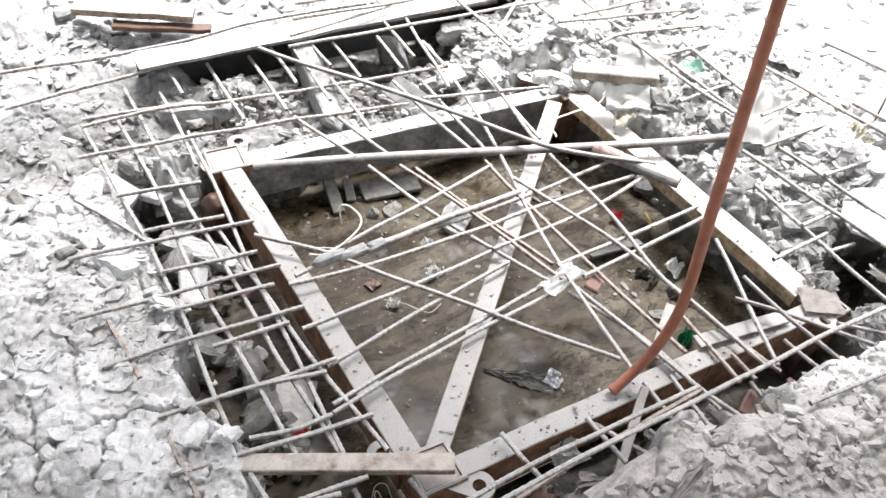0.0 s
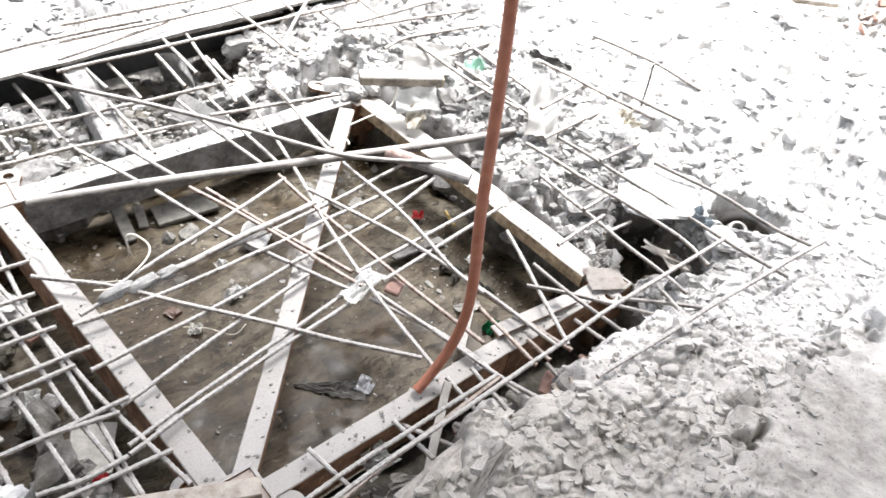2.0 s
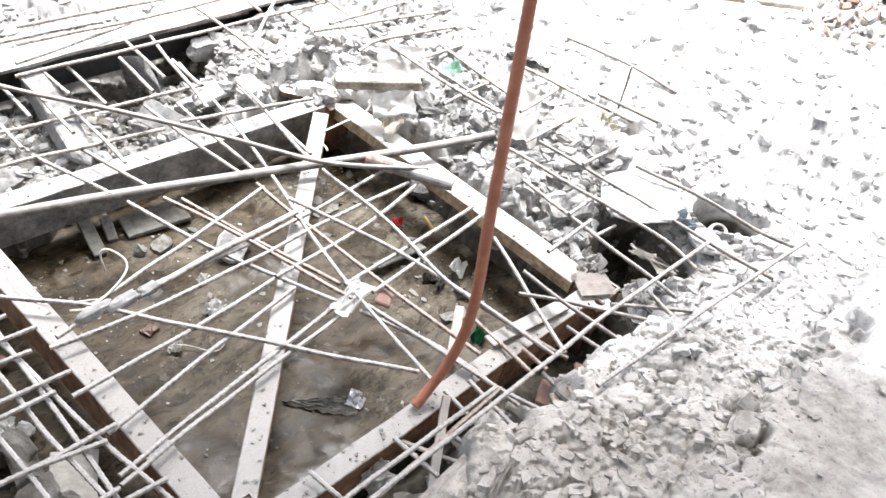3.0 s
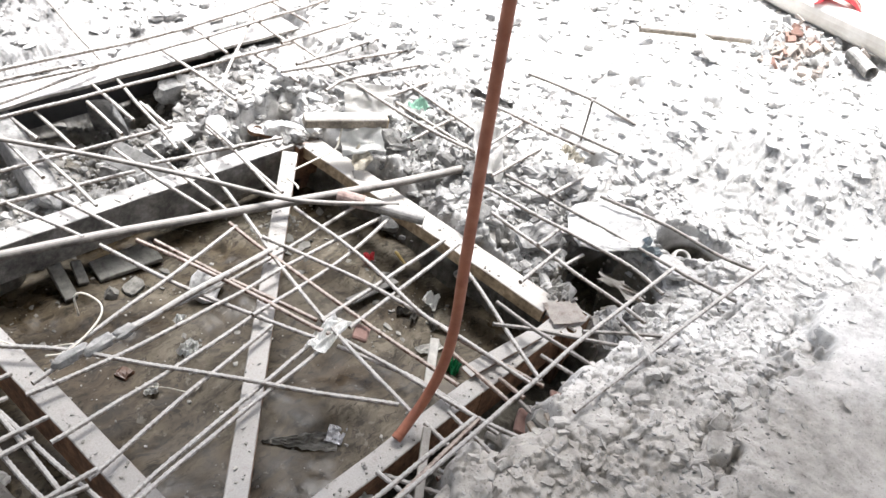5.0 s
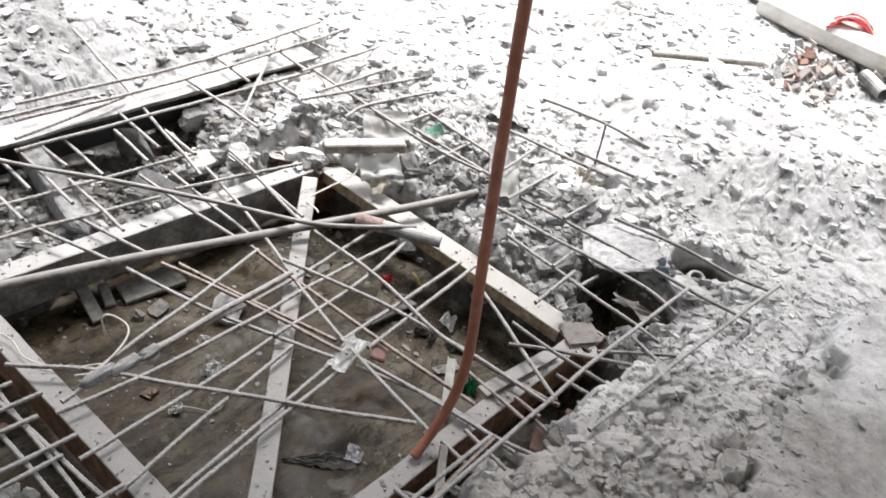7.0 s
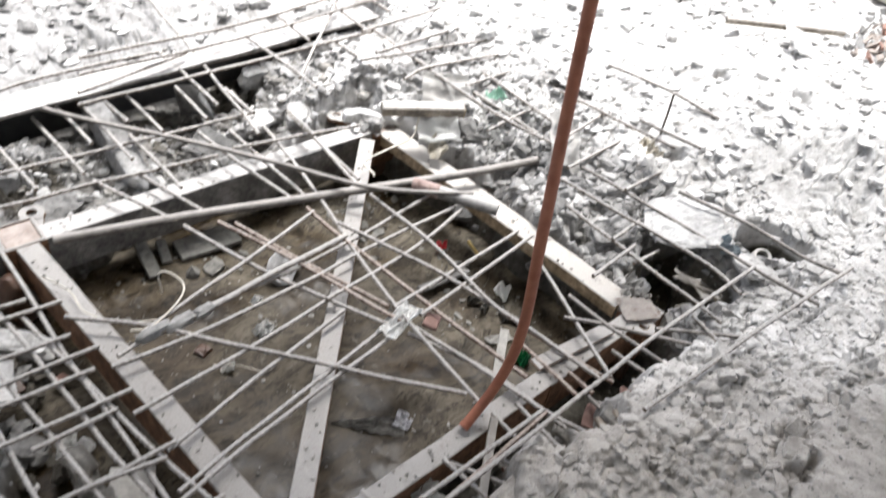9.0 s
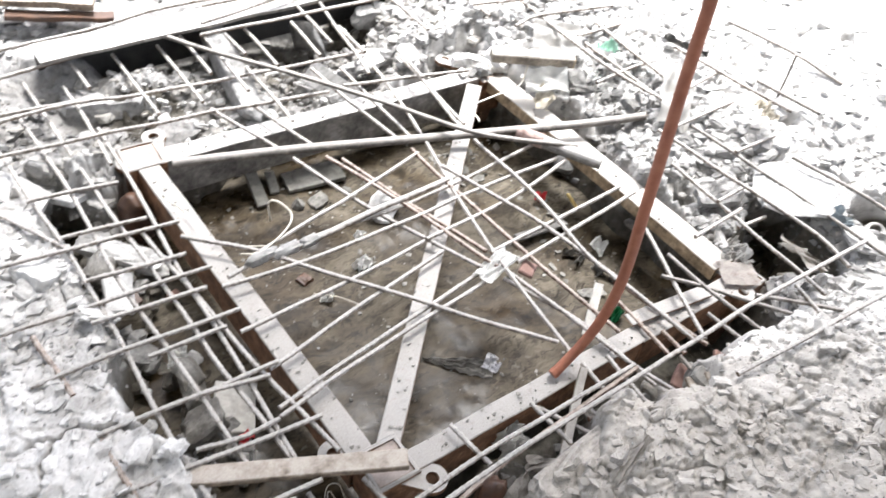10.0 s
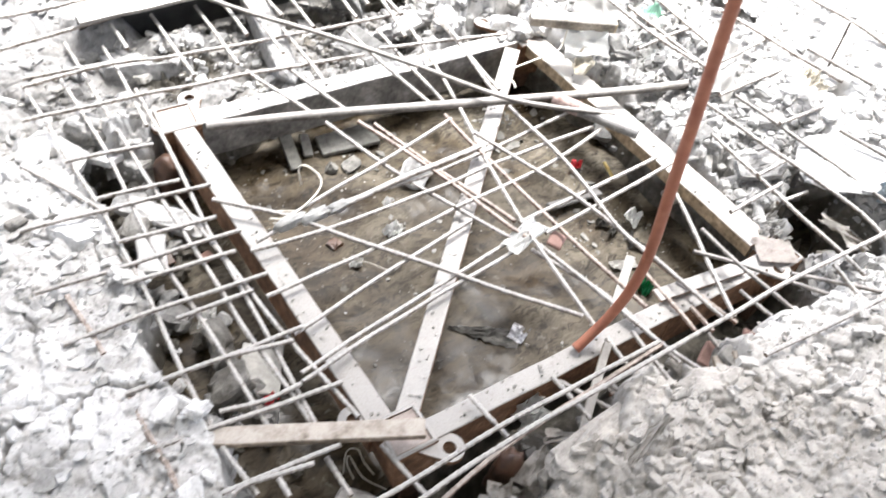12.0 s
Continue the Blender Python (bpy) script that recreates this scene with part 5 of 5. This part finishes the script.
for k in range(2):
    ring = [(math.cos(a) * (0.026 - 0.003 * k), math.sin(a) * (0.023 - 0.003 * k), 0.008 * k + 0.004 * math.sin(a + k)) for a in np.linspace(0, 2 * math.pi, 20)]
    part("ring", tube(ring, 0.0055, 8, 0.01), GREYSTEEL, coil)
for k, (x, y, r) in enumerate(((1.335, 0.355, 10), (1.325, 0.33, 60), (1.31, 0.31, 120))):
    crumple("paper_scrap", 0.045, 0.03, 0.02, SACK, "yellowish paper scrap on the rubble", "scrap", (x, y, 0.15), (0, 0, r), 30 + k)

slab_piece(0.27, -0.125, -0.004, 0.26, 0.07, 0.035, (-6, -3), 4, 12, BEIGE, "beige concrete ledge lying below the front beam")
slab_piece(0.46, -0.17, 0.04, 0.13, 0.06, 0.025, (-8, -6), -14, 13, BEIGE, "beige concrete piece at the edge of the bank")

# ---- far rubble heap ----
pipe("large_pipe", [(2.73, 0.48, 0.36), (2.668, 0.216, 0.36), (2.599, -0.079, 0.37), (2.48, -0.6, 0.38)], 0.052, 0.006, PALEPIPE, "thick dusty pipe lying on the rubble heap", "pipe")
pipe("large_pipe", [(2.9, 0.6, 0.36), (2.8, 0.22, 0.37), (2.74, -0.02, 0.38), (2.62, -0.6, 0.4)], 0.055, 0.006, PALEPIPE, "thick dusty pipe lying behind another pipe", "pipe")
pipe("pipe_stub", [(2.465, -0.02, 0.335), (2.376, -0.12, 0.33)], 0.024, 0.004, GREYSTEEL, "short grey pipe stub on the rubble heap", "pipe")
red_cloth = part("red_cloth", sheet(0.1, 0.17, 12, 16, lambda u, v: (0.012 * noise.noise(Vector((2 * u, 3 * v, 7))), 0, 0.05 * (1 - v * v) + 0.012 * noise.noise(Vector((4 * u, 3 * v, 2)))), 0.004), RED, smooth=True)
red_cloth.matrix_world = pose(2.68, 0.13, 0.39, 0, 0, 14)
tagged(red_cloth, "red plastic cloth hanging over a thick pipe", "cloth")
for x in (-0.02, 0.03):
    part("strap", sheet(0.016, 0.172, 4, 16, lambda u, v: (0, 0, 0.056 * (1 - v * v) + 0.002), 0.004), SACK, red_cloth, "tan strap over the red cloth").location = (x, 0, 0.003)
pipe("pole", [(2.006, 0.552, 0.285), (2.256, 0.26, 0.31)], 0.012, 0.002, WOOD, "thin dusty pole lying on the rubble", "pole")
part_rng = random.Random(9)
CRUMBS = []
for k in range(9):
    w, d, t = part_rng.uniform(0.6, 1.0), part_rng.uniform(0.5, 0.9), part_rng.uniform(0.14, 0.24)
    bm = block((2 * w, 2 * d, 2 * t), (0, 0, 0), (0, 0, 0), 0)
    if k % 4 != 3:
        block((2 * t, 2 * d, 1.5 * w), (w - t, 0, 0.7 * w + 0.4 * t), (0, 0, 0), 0, bm)
    if k % 4 == 1:
        block((2 * t, 1.7 * d, 1.1 * w), (-w * 0.2, 0, 0.5 * w + 0.4 * t), (0, 0, 0), 0, bm)
    worn(bm, 0.22, 1.4, k)
    me = bpy.data.meshes.new("brick_piece")
    bm.to_mesh(me)
    bm.free()
    me.materials.append((OLDBRICK, SLAB, OLDBRICK, GREYCON, BRICK, RUBBLE)[k % 6])
    CRUMBS.append(me)
for k in range(110):
    x, y, size = 2.37 + part_rng.gauss(0, 0.085), 0.13 + part_rng.gauss(0, 0.06), part_rng.uniform(0.01, 0.025)
    ob = new("brick_piece", CRUMBS[k % 9])
    ob.matrix_world = pose(x, y, float(ground_height(x, y)) + 0.004 + 0.03 * math.exp(-((x - 2.37) ** 2 + (y - 0.13) ** 2) / 0.006) * part_rng.random(), part_rng.uniform(-70, 70), part_rng.uniform(-70, 70), part_rng.uniform(0, 360)) @ Matrix.Diagonal((size, size, size, 1))
    tagged(ob, "broken piece of brown hollow brick in a heap", "brick", "heap of broken brick")


# ---- larger broken pieces ----
CHUNKS, PALE = [], []
chunk_rng = random.Random(21)
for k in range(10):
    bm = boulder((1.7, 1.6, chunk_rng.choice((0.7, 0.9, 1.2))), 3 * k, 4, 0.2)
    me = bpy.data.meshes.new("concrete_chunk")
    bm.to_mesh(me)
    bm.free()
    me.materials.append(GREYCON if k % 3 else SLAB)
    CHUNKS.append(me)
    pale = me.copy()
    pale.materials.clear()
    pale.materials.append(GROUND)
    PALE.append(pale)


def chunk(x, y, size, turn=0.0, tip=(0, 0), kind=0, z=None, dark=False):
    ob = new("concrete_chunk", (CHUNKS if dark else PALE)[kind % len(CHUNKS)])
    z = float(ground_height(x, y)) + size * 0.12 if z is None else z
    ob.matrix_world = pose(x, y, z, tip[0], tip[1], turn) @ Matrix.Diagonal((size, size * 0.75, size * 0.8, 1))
    return tagged(ob, "broken chunk of pale dusty concrete lying on the rubble", "concrete chunk", "broken concrete chunks")


for k in range(190):
    zone = k % 5
    if zone == 0:
        x, y = chunk_rng.uniform(-0.45, 1.0), chunk_rng.uniform(1.12, 1.38)
    elif zone == 1:
        x, y = chunk_rng.uniform(0.98, 1.6), chunk_rng.uniform(-0.15, 1.1)
    elif zone == 2:
        x, y = chunk_rng.uniform(-0.5, -0.2), chunk_rng.uniform(0.1, 1.3)
    elif zone == 3:
        x, y = chunk_rng.uniform(0.9, 2.4), chunk_rng.uniform(0.4, 2.0)
    else:
        x, y = chunk_rng.uniform(0.0, 0.9), chunk_rng.uniform(-0.3, -0.06)
    s = chunk_rng.uniform(0.016, 0.04) if zone not in (0, 4) else chunk_rng.uniform(0.01, 0.026)
    if -0.13 < x < 0.98 and 0.0 < y < 1.08:
        continue
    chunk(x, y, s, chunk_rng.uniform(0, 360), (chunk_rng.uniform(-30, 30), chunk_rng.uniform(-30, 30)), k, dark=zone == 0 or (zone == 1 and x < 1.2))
for k in range(46):
    x, y = chunk_rng.uniform(-0.37, -0.2), chunk_rng.uniform(0.08, 1.3)
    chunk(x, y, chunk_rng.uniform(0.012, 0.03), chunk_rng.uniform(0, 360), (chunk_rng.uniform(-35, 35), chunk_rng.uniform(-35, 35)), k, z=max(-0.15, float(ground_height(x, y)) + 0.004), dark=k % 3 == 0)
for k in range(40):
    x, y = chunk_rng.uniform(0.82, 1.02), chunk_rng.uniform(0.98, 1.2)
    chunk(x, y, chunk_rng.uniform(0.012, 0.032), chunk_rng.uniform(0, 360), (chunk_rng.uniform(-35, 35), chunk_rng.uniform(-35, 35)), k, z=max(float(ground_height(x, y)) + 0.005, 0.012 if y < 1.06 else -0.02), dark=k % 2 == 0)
for k, (x, y, s) in enumerate(((-0.276, 0.374, 0.05), (-0.3, 0.86, 0.045), (0.955, 1.0, 0.05), (0.9, 1.02, 0.04), (0.86, 1.05, 0.035), (0.6, 1.16, 0.05), (0.72, 1.14, 0.045), (-0.25, 0.5, 0.04))):
    chunk(x, y, s, 40 * k, (8, 5 * k - 20), k, z=-0.1 if x < -0.2 else (0.02 if y > 0.9 else -0.01))


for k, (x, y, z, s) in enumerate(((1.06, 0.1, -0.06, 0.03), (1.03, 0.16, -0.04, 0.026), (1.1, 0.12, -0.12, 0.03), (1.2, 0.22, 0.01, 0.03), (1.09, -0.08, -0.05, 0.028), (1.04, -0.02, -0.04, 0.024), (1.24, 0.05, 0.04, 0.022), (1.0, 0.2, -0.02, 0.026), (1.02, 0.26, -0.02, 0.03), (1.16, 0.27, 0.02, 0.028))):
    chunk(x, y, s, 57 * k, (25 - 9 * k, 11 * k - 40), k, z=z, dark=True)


# ---- loose rubble ----
rng = random.Random(5)
STONES = []
for k in range(24):
    b = lump(rng, rng.choice((0.15, 0.22, 0.3, 0.42)))
    b.verts.ensure_lookup_table()
    b.verts.index_update()
    STONES.append((np.array([v.co[:] for v in b.verts]), [[v.index for v in f.verts] for f in b.faces]))
    b.free()


BLOCKS = []
for k in range(12):
    b = boulder((1.8, 1.5, rng.choice((0.6, 0.8, 1.1))), 70 + k, 2, 0.16)
    b.verts.index_update()
    BLOCKS.append((np.array([v.co[:] for v in b.verts]), [[v.index for v in f.verts] for f in b.faces]))
    b.free()


FLAKES = []
for k in range(16):
    b = chip(rng, rng.choice((0.05, 0.07, 0.1)))
    b.verts.index_update()
    FLAKES.append((np.array([v.co[:] for v in b.verts]), [[v.index for v in f.verts] for f in b.faces]))
    b.free()


def scatter(name, count, area, sizes, seed, label, lowest=-0.06, highest=9.0, material=None, shapes=None, tip=0.2, sunk=0.02, level=None):
    """Joined broken pieces lying on the ground over a rectangle."""
    r = np.random.RandomState(seed)
    x0, y0, x1, y1 = area
    x, y = r.uniform(x0, x1, count), r.uniform(y0, y1, count)
    z = ground_height(x, y) if level is None else np.full(count, level)
    clump = 0.25 + 0.75 * step01(-0.12, 0.15, fbm(x, y, 5, 3, seed))
    bare = np.exp(-(((x - 1.25) / 0.72) ** 2 + ((y + 0.67) / 0.235) ** 2) ** 4)
    keep = r.rand(count) < clump * (1 - 0.97 * bare)
    verts, faces, base = [], [], 0
    for i in range(count):
        if z[i] < lowest or z[i] > highest or not keep[i]:
            continue
        s = sizes[0] * (sizes[1] / sizes[0]) ** (r.rand() ** (2.0 if shapes else 3.0))
        kinds = shapes or (BLOCKS if s > 0.009 else STONES)
        v, f = kinds[r.randint(len(kinds))]
        turn = np.array(Euler((r.normal(0, tip), r.normal(0, tip), r.uniform(0, 6.28))).to_matrix())
        verts.append((v * s * (1, r.uniform(0.6, 1), 1)) @ turn.T + (x[i], y[i], z[i] + s * sunk))
        faces.extend([[k + base for k in q] for q in f])
        base += len(v)
    me = bpy.data.meshes.new(name)
    me.from_pydata(np.concatenate(verts).tolist(), [], faces)
    me.materials.append(material or RUBBLE)
    return tagged(new(name, me), label, "rubble", kind="stuff")


scatter("rubble", 7000, (-1.1, -0.85, 0.98, 2.3), (0.002, 0.02), 3, "loose broken pieces of pale concrete", -0.03, 9.0, GROUND)
scatter("rubble", 11000, (0.95, -0.6, 2.9, 2.4), (0.003, 0.025), 4, "loose broken pieces of pale concrete", -0.06, 9.0, GROUND, None, 0.12)
scatter("rubble", 1500, (1.1, 0.1, 2.9, 2.4), (0.004, 0.028), 24, "loose broken pieces of pale concrete", -0.06, 9.0, None, None, 0.25)
scatter("rubble", 1800, (-0.6, -0.3, 1.35, 1.6), (0.004, 0.03), 6, "loose darker pieces of grey concrete", -0.165, 0.0, DULLGREY)
scatter("rubble", 1500, (-0.46, 0.0, -0.22, 1.35), (0.006, 0.04), 7, "grey broken pieces under the mesh", -0.17, -0.035, GREYCON, None, 0.4)
scatter("rubble", 1800, (-0.3, 1.1, 1.1, 1.4), (0.004, 0.028), 8, "grey broken pieces behind the pit", -0.2, 0.14, GREYCON, None, 0.4)
scatter("rubble", 600, (0.3, 1.2, 1.2, 1.42), (0.004, 0.024), 16, "pale broken pieces behind the pit", -0.2, 0.2, GROUND, None, 0.3)
scatter("rubble", 500, (0.0, 1.1, 0.75, 1.38), (0.004, 0.022), 51, "pale broken pieces lying in the hollow", -0.2, 0.1, RUBBLE, None, 0.3)
scatter("rubble", 1200, (-0.35, 1.08, 1.05, 1.42), (0.004, 0.025), 11, "loose darker pieces of grey concrete", -0.2, 0.06, DULLGREY)
scatter("rubble", 3000, (0.97, -0.1, 1.3, 1.1), (0.005, 0.034), 9, "grey broken pieces beside the pit", -0.2, 0.2, GREYCON, None, 0.4)
scatter("rubble", 3500, (0.97, -0.1, 1.5, 1.1), (0.004, 0.024), 19, "pale broken pieces beside the pit", -0.15, 0.2, GROUND, None, 0.4)
scatter("rubble", 900, (-0.1, 0.06, 0.92, 1.05), (0.003, 0.012), 10, "small grey crumbs on the mud", -0.19, -0.06, DULLGREY, FLAKES)
scatter("rubble", 500, (-0.05, -0.14, 0.9, 0.02), (0.005, 0.03), 12, "brownish grey pieces below the front beam", -0.2, 0.0, DULLGREY)
scatter("rubble", 3400, (-1.1, -0.5, -0.22, 1.7), (0.005, 0.028), 13, "thin flakes of pale concrete lying on the bank", -0.04, 9.0, GROUND, FLAKES, 0.17, 0.2)
scatter("rubble", 800, (-1.0, -0.4, -0.3, 1.3), (0.012, 0.042), 71, "broad flakes of pale concrete lying on the bank", -0.04, 9.0, GROUND, FLAKES, 0.3, 0.05)
scatter("rubble", 1500, (-0.6, 1.62, 1.2, 2.6), (0.006, 0.034), 72, "grey broken pieces lying on the far bank", -0.04, 9.0, GREYCON, None, 0.3)
scatter("rubble", 1800, (-0.05, -0.6, 1.5, -0.06), (0.004, 0.022), 14, "thin flakes of beige plaster lying on the bank", -0.06, 9.0, GROUND, FLAKES, 0.17, 0.15)
scatter("rubble", 500, (0.1, -0.46, 1.6, -0.08), (0.003, 0.018), 17, "broken lumps of beige plaster on the bank", -0.06, 9.0, GROUND, None, 0.25, 0.0)
scatter("rubble", 260, (0.65, -0.47, 1.7, -0.38), (0.008, 0.03), 18, "broken lumps of beige plaster on the bank", -0.06, 9.0, GROUND, None, 0.3)
scatter("rubble", 3500, (0.98, -0.4, 2.9, 2.4), (0.003, 0.026), 15, "thin flakes of pale concrete lying on the heap", -0.06, 9.0, GROUND, FLAKES, 0.15, 0.05)
scatter("rubble", 1300, (-0.3, 1.5, 1.6, 2.9), (0.008, 0.042), 52, "flat broken plates of pale concrete lying on the bank", -0.06, 9.0, RUBBLE, FLAKES, 0.22, 0.1)
scatter("rubble", 1000, (1.2, -0.3, 2.9, 2.2), (0.008, 0.04), 53, "flat broken plates of pale concrete lying on the heap", -0.06, 9.0, RUBBLE, FLAKES, 0.2, 0.1)
scatter("debris", 420, (-0.05, 0.1, 0.88, 1.02), (0.002, 0.0088), 31, "small dark bits lying in the muddy water", -1, 9.0, DULLGREY, None, 0.3, 0.05, WATER_Z)
scatter("debris", 25, (-0.05, 0.1, 0.88, 1.02), (0.0025, 0.0088), 32, "small pale bits floating on the muddy water", -1, 9.0, SLAB, None, 0.3, 0.05, WATER_Z)
scatter("debris", 260, (0.0, 0.75, 0.8, 1.0), (0.003, 0.03), 33, "dark bits of debris in the mud along the beam", -1, 9.0, WETSLAB, FLAKES, 0.3, 0.05, WATER_Z)
scatter("debris", 200, (0.6, 0.12, 0.88, 0.9), (0.003, 0.026), 34, "dark bits of debris in the mud along the beam", -1, 9.0, WETSLAB, FLAKES, 0.3, 0.05, WATER_Z)
scatter("rubble", 3800, (-1.1, -0.5, -0.25, 1.5), (0.002, 0.009), 41, "small grey crumbs lying on the bank", -0.04, 9.0, GREYCON, None, 0.4, 0.1)
scatter("rubble", 2600, (-0.05, -0.6, 1.5, -0.06), (0.002, 0.008), 42, "small grey crumbs lying on the bank", -0.06, 9.0, GREYCON, None, 0.4, 0.1)
scatter("rubble", 160, (-1.0, -0.4, -0.4, 1.2), (0.01, 0.03), 43, "thin tilted flakes of pale concrete on the bank", -0.02, 9.0, GROUND, FLAKES, 0.45, 0.3)
scatter("rubble", 90, (0.1, -0.5, 1.3, -0.08), (0.01, 0.03), 44, "thin tilted flakes of beige plaster on the bank", -0.04, 9.0, GROUND, FLAKES, 0.4, 0.25)
